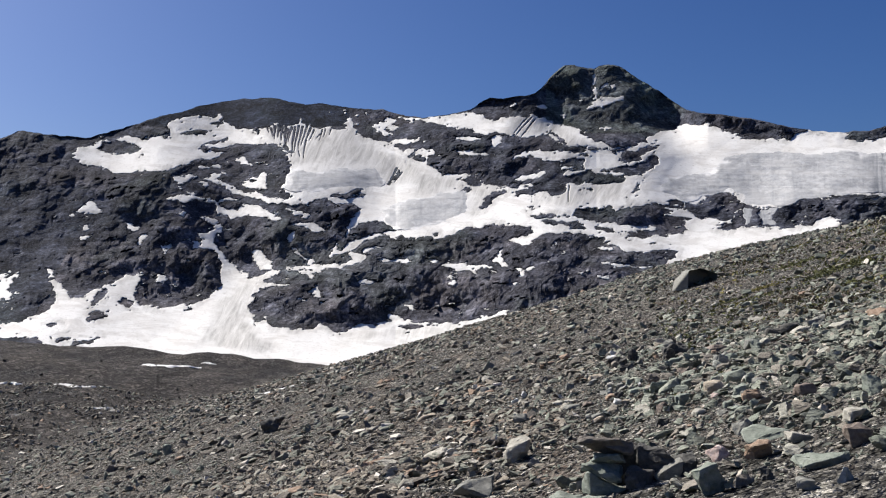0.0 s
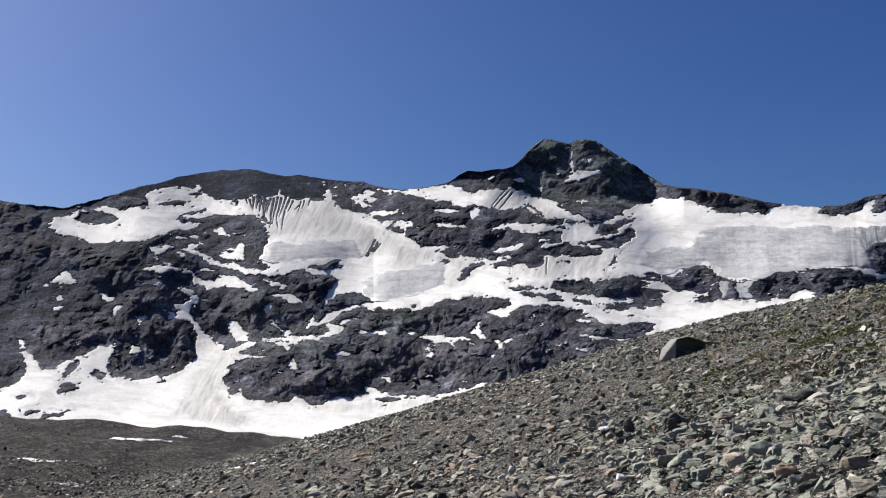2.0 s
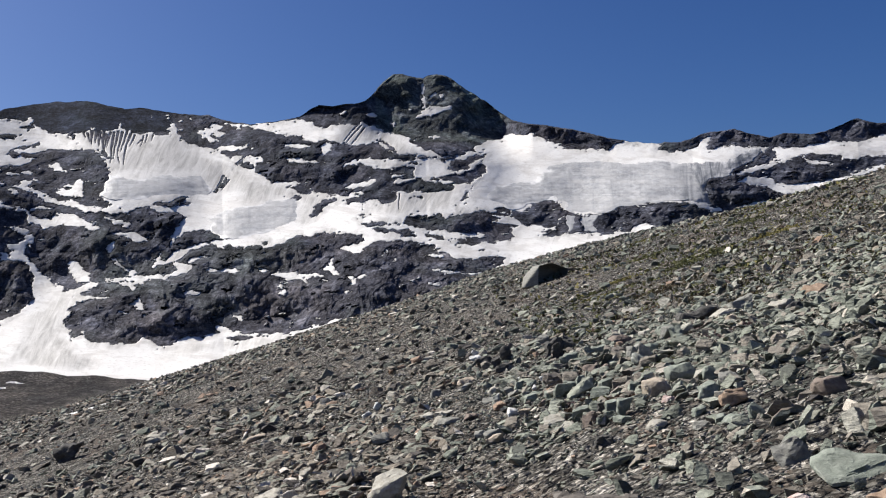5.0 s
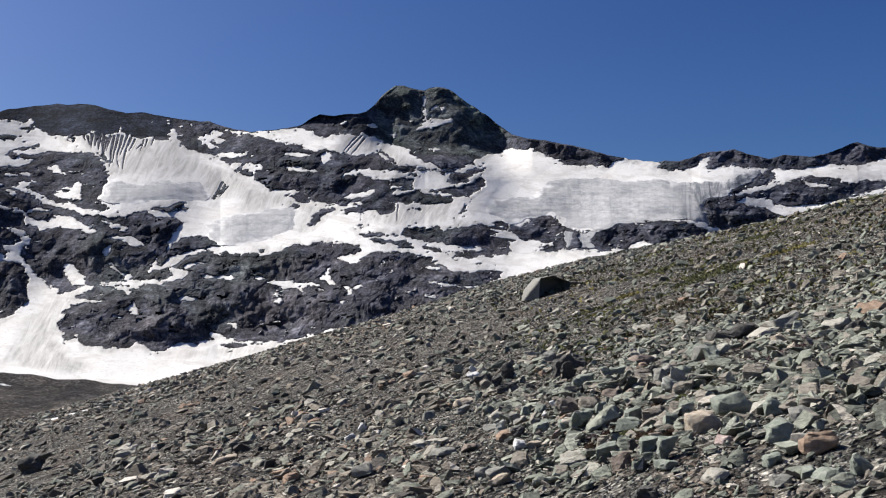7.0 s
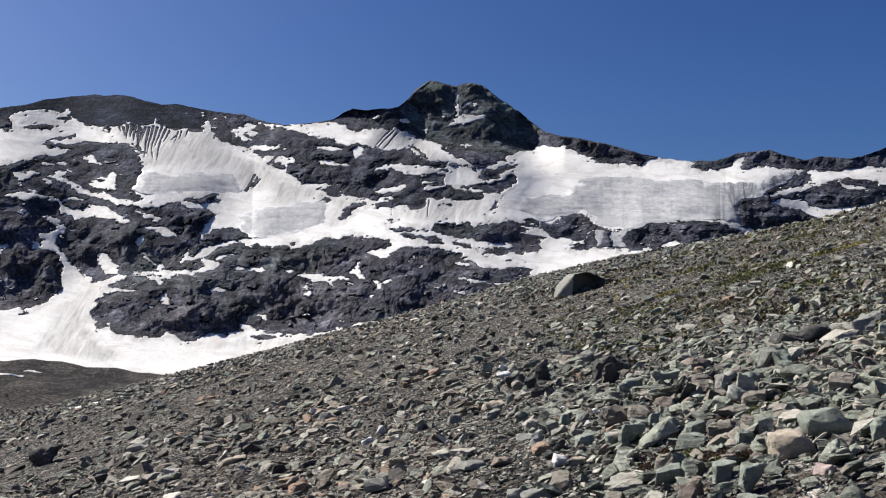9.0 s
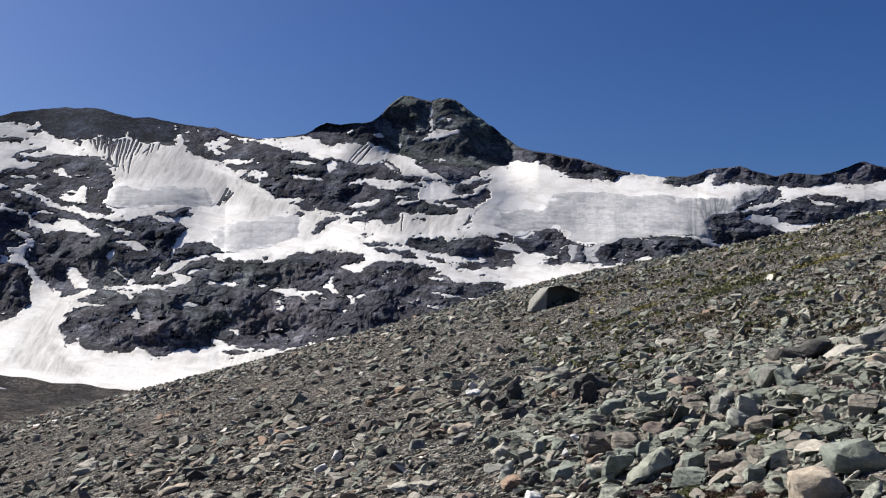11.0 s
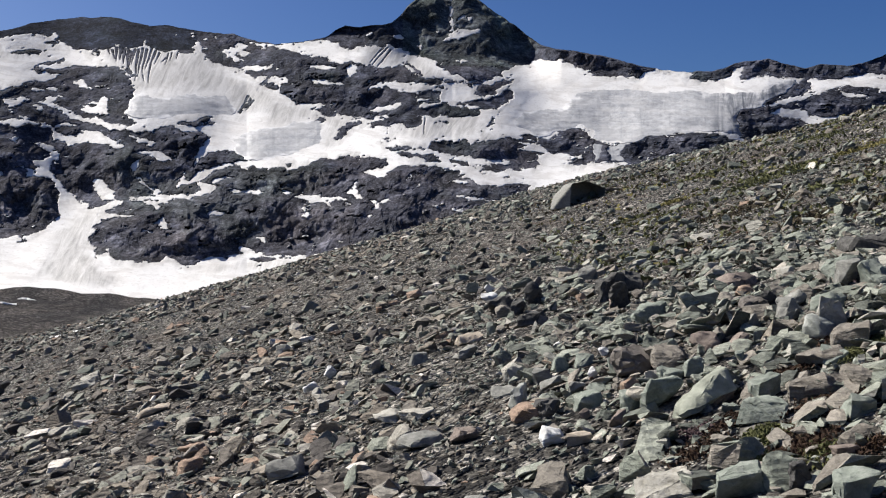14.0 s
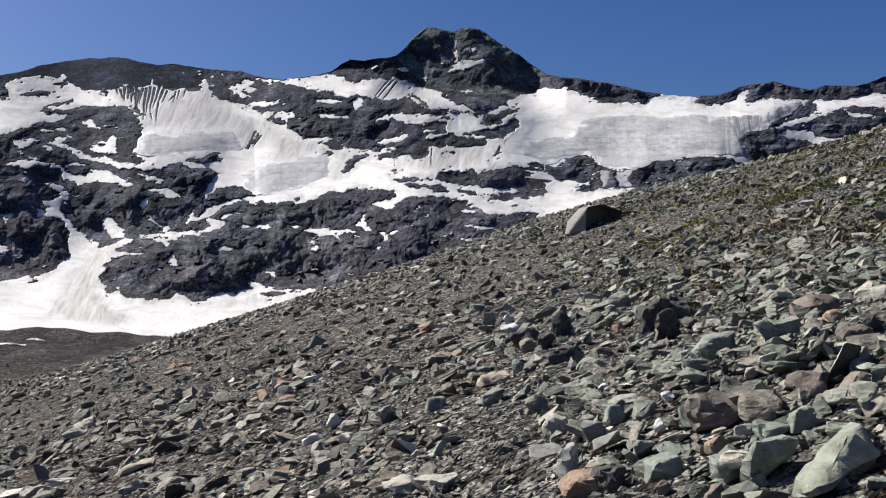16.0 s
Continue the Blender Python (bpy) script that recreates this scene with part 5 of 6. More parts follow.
def ground_z(x, y, fine=True):
    x, y = np.asarray(x, float), np.asarray(y, float)
    hill = slope_z(x, y) - 0.0016 * np.maximum(y - 130, 0) ** 2 - 0.0012 * np.maximum(x - 110, 0) ** 2
    flat = -14.0 - 0.075 * np.clip(x, -300, 200) + 1.2 * ridged(x / 60, y / 26, 2, 0.5, 81) - 0.0013 * np.maximum(y - 205, 0) ** 2
    flat = flat + 0.65 * fbm(x / 13, y / 8, 4, 0.6, 83) * smooth(20, 50, y)
    flat = np.maximum(flat, -118)
    k = 1.3
    d = np.clip((hill - flat) / k, -40, 40)
    z = np.where(d >= 40, hill, flat + k * np.log1p(np.exp(d)))
    z = np.clip(z, -118, 42)
    z = z - 0.25 * np.exp(-(((x - 2.4) / 2.2) ** 2 + ((y - 11.0) / 2.2) ** 2))
    if fine:
        z = z + 0.09 * fbm(x / 3.5, y / 3.5, 4, 0.55, 91)
    return z


def spread(lo, hi, n, near):
    u = np.linspace(np.arcsinh(lo / near), np.arcsinh(hi / near), n)
    return np.sinh(u) * near


gx, gy = np.meshgrid(spread(-2600, 2600, 270, 6.0), spread(-2600, 2600, 310, 7.0) + 6.0, indexing="ij")
gz = ground_z(gx, gy)
ground_mesh = grid_mesh("ground", np.stack((gx, gy, gz), -1), ground_material(), None, True)
ground_mesh.attributes.new("moraine", "FLOAT", "POINT").data.foreach_set("value", smooth(0.2, 2.2, gz - slope_z(gx, gy) + 0.8 * fbm(gx / 8, gy / 8, 3, 0.5, 99)).ravel().astype(np.float32))
ground = tagged(new("ground", ground_mesh), "grey-brown gravelly scree slope above a dark moraine flat", "ground", kind="structure")


# ---- stones ----
def stone_bm(seed, n=11, dims=(1, 0.75, 0.5), square=0.7):
    """An angular stone as a bmesh, about 1 m long."""
    r = random.Random(seed)
    bm = bmesh.new()
    for _ in range(n):
        v = Vector((r.gauss(0, 1), r.gauss(0, 1), r.gauss(0, 1))).normalized() * r.uniform(0.85, 1.0)
        v = Vector([math.copysign(abs(c) ** square, c) for c in v])
        bm.verts.new((v.x * 0.5 * dims[0], v.y * 0.5 * dims[1], v.z * 0.5 * dims[2]))
    out = bmesh.ops.convex_hull(bm, input=bm.verts)
    bmesh.ops.delete(bm, geom=[g for g in out["geom_interior"] if isinstance(g, bmesh.types.BMVert)], context="VERTS")
    return bm


def arrays(bm):
    bmesh.ops.triangulate(bm, faces=bm.faces[:])
    bm.verts.index_update()
    V = np.array([v.co[:] for v in bm.verts])
    F = np.array([[v.index for v in f.verts] for f in bm.faces])
    bm.free()
    return V, F


def worn_bm(seed, dims):
    """A stone with blunted edges and a dented outline."""
    bm = stone_bm(seed, 13, dims, 0.52)
    bmesh.ops.bevel(bm, geom=bm.edges[:], offset=0.05, segments=1, affect="EDGES", clamp_overlap=True)
    bmesh.ops.remove_doubles(bm, verts=bm.verts[:], dist=0.06)
    for v in bm.verts:
        v.co += v.co.normalized() * 0.15 * noise.noise(v.co * 3.5 + Vector((seed, 0, 0)))
    return bm


SHAPES = ((1, 0.75, 0.42), (1, 0.62, 0.30), (1, 0.8, 0.58), (1, 0.48, 0.26))
PROTOS = [arrays(stone_bm(100 + k, 11 + k % 3, SHAPES[k % 4], 0.55)) for k in range(16)]
WORN = [arrays(worn_bm(150 + k, SHAPES[k % 4])) for k in range(14)]
NUBS = [arrays(stone_bm(400 + k, 8, SHAPES[k % 4], 0.6)) for k in range(12)]
CHIPS = [arrays(stone_bm(300 + k, 5 + k % 2, SHAPES[k % 4], 0.8)) for k in range(12)]


def scatter(name, xs, ys, sizes, mat, seed, protos, sink=0.22, tilt=0.4, shade=False):
    """Many stones in one mesh, resting on the ground."""
    r = np.random.RandomState(seed)
    n = len(xs)
    which = r.randint(0, len(protos), n)
    zs = ground_z(xs, ys)
    yaw, ta, tb = r.normal(0, 0.75, n), r.normal(0, tilt, n), r.normal(0, tilt, n) - 0.25  # slabs lie along the slope
    vs, fs, base = [], [], 0
    for k, (PV, PF) in enumerate(protos):
        i = np.where(which == k)[0]
        if not len(i):
            continue
        ca, sa, cb, sb, cy, sy = np.cos(ta[i]), np.sin(ta[i]), np.cos(tb[i]), np.sin(tb[i]), np.cos(yaw[i]), np.sin(yaw[i])
        v = PV[None] * sizes[i][:, None, None] * r.uniform(0.75, 1.25, (len(i), 1, 3))
        x, y, z = v[..., 0], v[..., 1], v[..., 2]
        x, y = x * cy[:, None] - y * sy[:, None], x * sy[:, None] + y * cy[:, None]
        y, z = y * ca[:, None] - z * sa[:, None], y * sa[:, None] + z * ca[:, None]
        x, z = x * cb[:, None] + z * sb[:, None], -x * sb[:, None] + z * cb[:, None]
        v = np.stack((x + xs[i][:, None], y + ys[i][:, None], z + (zs[i] + sizes[i] * (0.3 - sink))[:, None]), -1)
        vs.append(v.reshape(-1, 3))
        fs.append((PF[None] + (np.arange(len(i)) * len(PV))[:, None, None] + base).reshape(-1, 3))
        base += len(i) * len(PV)
    return new(name, quick_mesh(name, np.concatenate(vs), np.concatenate(fs), mat, shade))


def green_share(x, y):
    """Where the coarse green blocks lie: up the slope to the right of the path."""
    near = smooth(-3.0, 3.2, x - 2.6 - 0.13 * (y - 8) + 1.2 * fbm(x / 4, y / 4, 3, 0.5, 95))
    return near * (1 - 0.5 * smooth(18, 32, y)) + 0.30 * smooth(20, 34, y)


def sprinkle(y0, y1, density, lo, hi, seed, power):
    """Places and sizes of stones in a stretch of the slope, more of the small."""
    r = np.random.RandomState(seed)
    y = np.sqrt(r.uniform((y0 + 4) ** 2, (y1 + 4) ** 2, int(((y1 + 4) ** 2 - (y0 + 4) ** 2) * 0.66 * density)))
    x = r.uniform(-0.58, 0.74, len(y)) * y + 1.0
    u = r.uniform(0, 1, len(y))
    s = lo * (1 - u * (1 - (lo / hi) ** power)) ** (-1 / power)
    return x, y - 4, s


def weather(bm, seed, size, rounds, bite):
    """Chamfered edges, cleft and pitted faces."""
    bmesh.ops.bevel(bm, geom=bm.edges[:], offset=0.04 * size, segments=1, affect="EDGES", clamp_overlap=True)
    bmesh.ops.triangulate(bm, faces=bm.faces[:])
    for _ in range(rounds):
        long = [e for e in bm.edges if e.calc_length() > 0.15 * size]
        if long:
            bmesh.ops.subdivide_edges(bm, edges=long, cuts=1, use_grid_fill=True)
            bmesh.ops.triangulate(bm, faces=bm.faces[:])
    bm.normal_update()
    off = Vector((seed * 1.7, seed * 0.9, 0))
    for v in bm.verts:
        q = v.co / size
        k = noise.fractal(q * 3.2 + off, 0.8, 2.1, 4) + 0.6 * noise.noise(Vector((q.x * 2, q.y * 2, q.z * 14)) + off)
        v.co += v.normal * k * bite * size


def carved(seed, dims, rounds=3, bite=0.07):
    """A larger stone: an angular body, narrower towards a tilted top."""
    r = random.Random(seed)
    bm = stone_bm(seed, 13, dims, 0.5)
    taper, shift = r.uniform(0.0, 0.3), r.uniform(-0.3, 0.3)
    for v in bm.verts:
        k = v.co.z / dims[2] + 0.5
        v.co.x = v.co.x * (1 - taper * k) + shift * k * dims[0] * 0.4
        v.co.y *= 1 - 0.5 * taper * k
    weather(bm, seed, max(dims), rounds, bite)
    return bm


def mesh_of(bm, name, mat):
    me = bpy.data.meshes.new(name)
    bm.to_mesh(me)
    me.polygons.foreach_set("use_smooth", np.full(len(me.polygons), True))
    me.set_sharp_from_angle(angle=radians(33))
    bm.free()
    me.materials.append(mat)
    return me


tan_rock = plain("tan_rock", (0.27, 0.225, 0.17), (0.38, 0.325, 0.255), (0.46, 0.41, 0.34))
orange_rock = plain("rusty_rock", (0.17, 0.115, 0.08), (0.27, 0.195, 0.14), (0.34, 0.27, 0.205))
white_rock = plain("white_quartz", (0.42, 0.42, 0.40), (0.58, 0.58, 0.56), (0.66, 0.66, 0.65))
pale_rock = plain("pale_rock", (0.25, 0.235, 0.195), (0.34, 0.325, 0.28), (0.42, 0.405, 0.36))
pink_rock = plain("pink_rock", (0.33, 0.23, 0.20), (0.46, 0.36, 0.33), (0.50, 0.44, 0.40))
grey_rock = plain("grey_rock", (0.145, 0.145, 0.13), (0.215, 0.213, 0.19), (0.285, 0.282, 0.255))
# dark stone, with shade of gaps and turned-away faces put into the colour
dark_shaded_rock = plain("dark_shaded_rock", (0.040, 0.039, 0.037), (0.075, 0.073, 0.068), (0.12, 0.115, 0.105))
green_rock = plain("green_rock", (0.13, 0.148, 0.124), (0.21, 0.232, 0.195), (0.285, 0.30, 0.26))
brown_rock = plain("brown_rock", (0.11, 0.09, 0.075), (0.19, 0.155, 0.13), (0.25, 0.21, 0.18))
umber_rock = plain("umber_rock", (0.085, 0.075, 0.066), (0.135, 0.12, 0.105), (0.175, 0.16, 0.142))
moss_green_rock = plain("moss_green_rock", (0.175, 0.185, 0.148), (0.265, 0.278, 0.225), (0.33, 0.342, 0.28), scale=12)
veined_rock = plain("veined_rock", (0.17, 0.18, 0.16), (0.27, 0.28, 0.25), (0.52, 0.52, 0.48), scale=9)
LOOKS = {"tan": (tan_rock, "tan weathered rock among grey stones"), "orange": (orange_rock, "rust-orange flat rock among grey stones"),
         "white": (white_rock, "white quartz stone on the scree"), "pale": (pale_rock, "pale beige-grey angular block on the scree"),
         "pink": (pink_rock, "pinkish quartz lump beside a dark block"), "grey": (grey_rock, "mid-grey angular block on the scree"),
         "dark": (dark_shaded_rock, "dark grey angular block with some shade put into its colour"), "green": (green_rock, "grey-green angular slab on the scree"),
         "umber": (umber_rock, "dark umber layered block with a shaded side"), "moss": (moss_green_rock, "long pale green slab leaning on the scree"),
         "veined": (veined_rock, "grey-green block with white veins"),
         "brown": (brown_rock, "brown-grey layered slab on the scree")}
hero_seed, taken = [900], []


def heroes(kind, *rows):
    """Single blocks: place, width and height in metres, how steeply they rise to the right, in degrees, and how high they lie on others."""
    mat, label = LOOKS[kind]
    for x, y, w, h, *more in rows:
        hero_seed[0] += 1
        taken.append((x, y, w))
        s = hero_seed[0]
        r = random.Random(s)
        me = mesh_of(carved(s, (w * 1.08, w * r.uniform(0.65, 0.9), h * 1.1), 3 if w > 0.2 else 2, 0.10 if kind in ("dark", "umber") else 0.055), "block", mat)
        ob = tagged(new("block", me), label, "rock", "large stones on the slope")
        steep, lift = (*more, 0, 0)[:2]
        ob.location = (x, y + 0.15 * w, float(ground_z(x, y)) + h * 0.32 + 0.25 * w * max(0, math.sin(radians(steep) - 0.28)) + lift)
        ob.rotation_euler = (0.55 if kind == "white" else r.uniform(-0.15, 0.1), -radians(steep) if steep else r.uniform(-0.30, -0.05), r.uniform(-0.25, 0.25))


heroes("umber", (4.76, 16.33, 0.33, 0.26), (5.93, 16.9, 0.28, 0.14, 14))
heroes("pink", (4.88, 16.18, 0.13, 0.13, 30), (4.77, 12.25, 0.16, 0.09, 8), (3.5, 7.53, 0.24, 0.15, 30))
heroes("pale", (4.75, 16.01, 0.11, 0.08), (7.31, 27.53, 0.32, 0.34, 30), (4.07, 17.4, 0.18, 0.18, -20), (7.26, 20.66, 0.19, 0.13), (6.68, 17.75, 0.18, 0.17), (5.79, 16.79, 0.13, 0.08), (5.79, 17.15, 0.09, 0.06), (5.3, 17.02, 0.12, 0.08), (5.83, 15.59, 0.21, 0.33, 20), (4.94, 11.41, 0.17, 0.14), (4.31, 11.42, 0.24, 0.1, 8), (8.08, 15.8, 0.46, 0.14, 10), (4.23, 7.33, 0.32, 0.13, 6), (4.72, 7.25, 0.28, 0.14, 8), (-3.09, 34.49, 0.79, 0.37, 22), (3.02, 17.37, 0.29, 0.12, 10))
heroes("moss", (4.7, 15, 0.43, 0.13, 31))
heroes("tan", (4.3, 20.75, 0.39, 0.15, 18), (4.97, 13.03, 0.38, 0.24, 14), (7.42, 16.05, 0.25, 0.14, 8), (0.24, 23.37, 0.52, 0.13, 10), (4.36, 14.95, 0.21, 0.12, 8), (4, 15.2, 0.16, 0.1))
heroes("green", (4.61, 15.34, 0.34, 0.2, 4), (4.25, 15.88, 0.25, 0.13, 14), (4.42, 16.15, 0.18, 0.09, 12), (5.31, 17.75, 0.17, 0.17), (4.44, 15.5, 0.17, 0.15), (4.82, 15.81, 0.17, 0.13, 20), (4.95, 15.75, 0.16, 0.15, 8), (5.1, 16.56, 0.16, 0.17), (4.6, 17.09, 0.19, 0.14), (4.44, 17.19, 0.18, 0.13, 6), (6.55, 19.27, 0.23, 0.11, 6), (5.22, 15.61, 0.08, 0.12), (4.7, 16.59, 0.13, 0.18), (4.6, 21.07, 0.14, 0.19), (4.76, 14.79, 0.11, 0.06, 8), (4.48, 15.3, 0.1, 0.08), (5.56, 16.05, 0.07, 0.1), (5.08, 16.46, 0.09, 0.07), (5.46, 13.34, 0.45, 0.25, 6), (5.4, 12.53, 0.24, 0.18), (5, 11.77, 0.25, 0.18), (4.36, 12.35, 0.22, 0.23), (4.24, 12.13, 0.2, 0.09, 4), (4.68, 11.29, 0.17, 0.1), (4.62, 10.74, 0.14, 0.09), (4.78, 10.39, 0.21, 0.14, 8), (4.68, 10.57, 0.25, 0.06, 12), (6.77, 16.4, 0.36, 0.27, 20), (4.09, 7.93, 0.54, 0.17, 2), (3.95, 6.17, 0.47, 0.13, 10), (3.08, 6.15, 0.25, 0.31, 20), (5.35, 8.27, 0.24, 0.24), (-12.38, 42.85, 0.53, 0.58), (4.78, 14.43, 0.3, 0.14, 8), (5.49, 14.95, 0.2, 0.13, 4), (6.75, 16.88, 0.37, 0.24, 12), (4.85, 15.78, 0.2, 0.08, 8), (5.91, 17.79, 0.31, 0.14, 10))
heroes("brown", (5.28, 16.26, 0.23, 0.17, 4), (5.39, 16.01, 0.21, 0.15, -3), (6.51, 18.17, 0.6, 0.19, 10), (5.93, 20.25, 0.3, 0.12, 8), (4.82, 15.04, 0.19, 0.1, 16), (4.16, 15.66, 0.11, 0.09, 10), (4.41, 6.42, 0.25, 0.22), (5.32, 10.16, 0.32, 0.17, 6), (4.29, 15.3, 0.15, 0.1))
heroes("orange", (6.22, 17.66, 0.19, 0.12, 8), (4.57, 15.9, 0.15, 0.1, 32), (5, 11.16, 0.34, 0.16, 4), (9.1, 16.58, 0.46, 0.2, 10), (3.74, 7.08, 0.29, 0.2), (5.94, 21.73, 0.16, 0.13))
# some of these dark blocks stand in for shaded gaps between stones
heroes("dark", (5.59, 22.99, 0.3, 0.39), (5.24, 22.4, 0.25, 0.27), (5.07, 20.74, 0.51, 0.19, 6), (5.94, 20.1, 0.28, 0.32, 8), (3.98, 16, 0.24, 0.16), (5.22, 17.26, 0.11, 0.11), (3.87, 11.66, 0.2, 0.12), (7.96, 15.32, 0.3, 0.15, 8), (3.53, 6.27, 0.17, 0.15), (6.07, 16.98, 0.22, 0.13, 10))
heroes("veined", (3.94, 16.48, 0.21, 0.22, 10), (3.83, 5.4, 0.15, 0.14), (5.72, 15.53, 0.25, 0.22, 10))
heroes("grey", (3.93, 17.03, 0.23, 0.11), (4.31, 16.3, 0.15, 0.11), (6.92, 24.62, 0.36, 0.26, 10), (4.21, 16.99, 0.17, 0.16, 20), (4.24, 16.65, 0.23, 0.11, 22), (4.7, 14.97, 0.1, 0.06), (5.69, 16.44, 0.16, 0.16), (5.36, 12.04, 0.23, 0.16), (4.48, 10.81, 0.17, 0.08, 4), (6.67, 16.71, 0.26, 0.22), (2.95, 7.21, 0.22, 0.27, -20), (3.58, 5.43, 0.18, 0.1, 6), (3.63, 20.38, 0.27, 0.16, 10), (6.11, 16.59, 0.22, 0.18, 10))
heroes("white", (5.12, 16.42, 0.08, 0.05), (4.52, 16.67, 0.11, 0.09, 20), (4.81, 17.23, 0.1, 0.07, 4), (5.88, 27.52, 0.23, 0.27, 40), (4.74, 18.5, 0.09, 0.08), (4.88, 11.14, 0.07, 0.06), (2.68, 21.66, 0.16, 0.16, 50), (3.89, 15.39, 0.18, 0.12, 6))
heroes("white", (5.63, 26.51, 0.35, 0.19), (2.42, 21.15, 0.21, 0.16))
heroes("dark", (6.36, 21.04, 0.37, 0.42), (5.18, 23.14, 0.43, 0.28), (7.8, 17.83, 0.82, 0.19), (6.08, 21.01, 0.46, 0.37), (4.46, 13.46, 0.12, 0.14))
heroes("tan", (7.15, 15.28, 0.21, 0.1), (3.34, 13.94, 0.27, 0.12))
heroes("green", (4.29, 13.61, 0.26, 0.16), (5.51, 18.08, 0.38, 0.21), (5, 14.77, 0.22, 0.17), (4.43, 13, 0.26, 0.16), (5.07, 14.02, 0.2, 0.14), (6.15, 16.12, 0.27, 0.18))
heroes("pale", (4.06, 13.94, 0.31, 0.16), (10.57, 28.51, 0.5, 0.23), (7.85, 17.18, 0.61, 0.12), (2.48, 20.24, 0.14, 0.14), (-3.47, 36.49, 0.73, 0.26), (1.91, 28.17, 0.39, 0.21))
heroes("grey", (4.07, 8.59, 0.22, 0.19), (2.27, 16.57, 0.39, 0.17), (8.15, 17.13, 0.47, 0.27), (3.38, 14.29, 0.3, 0.12), (3.17, 16.22, 0.34, 0.12), (3.27, 14.52, 0.25, 0.11), (5.93, 16.29, 0.21, 0.2), (4.07, 19.71, 0.31, 0.16), (1.21, 10.5, 0.67, 0.3))
heroes("brown", (4.11, 12.75, 0.21, 0.15), (4.74, 13.55, 0.17, 0.07), (3.43, 16.02, 0.23, 0.09))
# a heap of flat slabs by the path, and the blocks next to it; the dark ones by the heap stand in for its shade
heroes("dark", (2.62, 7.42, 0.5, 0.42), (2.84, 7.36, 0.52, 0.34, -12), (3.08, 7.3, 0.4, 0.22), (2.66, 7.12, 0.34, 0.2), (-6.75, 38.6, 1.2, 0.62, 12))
heroes("green", (2.36, 7.22, 0.42, 0.24, -4), (2.33, 7.18, 0.42, 0.14, -5, 0.17), (2.4, 7.26, 0.34, 0.1, 3, 0.28), (2.24, 6.7, 0.44, 0.14, 3), (1.98, 7.1, 0.4, 0.17, -6), (1.92, 5.8, 0.33, 0.13, 4), (1.8, 6.9, 0.3, 0.15))
heroes("umber", (2.37, 7.24, 0.5, 0.17, -4, 0.37))
heroes("pale", (1.9, 12.6, 0.5, 0.34, 25))

# the big boulder below the skyline: a lit wedge on one side, a dark overhanging face down the slope
bm = bmesh.new()
for x in ((-1.45, -0.25, -0.55), (-1.15, 0.3, 0.05), (-0.62, -0.78, -0.55), (-0.45, -0.95, 0.60), (0.35, -0.68, 0.66), (1.42, -0.2, 0.16), (1.25, 0.1, -0.5), (-0.3, 0.9, 0.66), (0.9, 0.9, 0.5), (1.0, 0.8, -0.5), (-1.2, 0.7, -0.5)):
    bm.verts.new(x)
bmesh.ops.convex_hull(bm, input=bm.verts)
bm.normal_update()
front = [f for f in bm.faces if f.normal.dot(Vector((0.38, -0.92, 0))) > 0.75]
bmesh.ops.inset_region(bm, faces=front, thickness=0.07)
bmesh.ops.translate(bm, vec=(-0.05, 1.0, 0.05), verts=list({v for f in front for v in f.verts}))  # hollow under the brow
weather(bm, 77, 1.0, 3, 0.022)
boulder = tagged(new("boulder", mesh_of(bm, "boulder", grey_rock)), "large grey-green boulder with a dark overhanging side", "boulder")
boulder.location = (13.85, 49.3, float(ground_z(13.85, 49.0)) + 0.30)
boulder.scale = (0.9, 0.9, 0.86)
boulder.rotation_euler = (0, radians(-8), 0)

# what lies where: from, to, stones per square metre, least and greatest size
STRETCHES = ((6.0, 13.0, 95, 0.039, 0.26, 1, 2.0), (12.5, 19.0, 75, 0.024, 0.10, 6, 1.8), (12.0, 20.0, 55, 0.075, 0.24, 7, 2.0), (13.0, 24.0, 88, 0.052, 0.36, 2, 2.1), (24.0, 38.0, 44, 0.072, 0.42, 3, 2.3), (38.0, 75.0, 9.0, 0.11, 0.55, 4, 2.7), (75.0, 150.0, 1.3, 0.25, 0.7, 5, 2.8))
parts = {"green": [], "brown": []}
for y0, y1, den, lo, hi, seed, power in STRETCHES:
    x, y, s = sprinkle(y0, y1, den, lo, hi, seed, power)
    r = np.random.RandomState(seed + 50)
    on_green = r.uniform(0, 1, len(x)) < green_share(x, y)
    s = np.where(on_green, s * (1.0 + 0.25 * smooth(3, 4.5, x) * smooth(20, 15, y)), s * (1.2 + 0.1 * smooth(24, 14, y)))
    s = s * (1 - 0.13 * smooth(4.6, 3.8, x) * smooth(13.5, 15, y) * smooth(27, 22, y))  # finer towards the foot of the slope
    thin = (fbm(x / 5, y / 7, 3, 0.5, 97) > 0.45) & ~on_green & (s > 0.10) & (y < 40)  # streaks of fine gravel
    keep = (ground_z(x, y, False) > slope_z(x, y) - 0.8) | (y < 40) & (r.uniform(0, 1, len(x)) < 0.6)
    thin |= (np.abs(x - 3.55 - 0.12 * (y - 16)) < 0.32) & (y > 15) & (y < 20.5) & (s > 0.085)  # a bare lane of gravel
    keep &= ~thin
    for bx, by, w in taken:  # no stone where a block lies, nor larger ones just before it
        keep &= ~((np.hypot(x - bx, y - by) < 0.45 * w) | (s > 0.13) & (np.abs(x - bx) < 0.4 * w) & (y < by) & (y > by - 0.8 * w - 0.1))
    for key, sel in (("green", on_green & keep), ("brown", ~on_green & keep)):
        parts[key].append((x[sel], y[sel], s[sel]))
loose = []
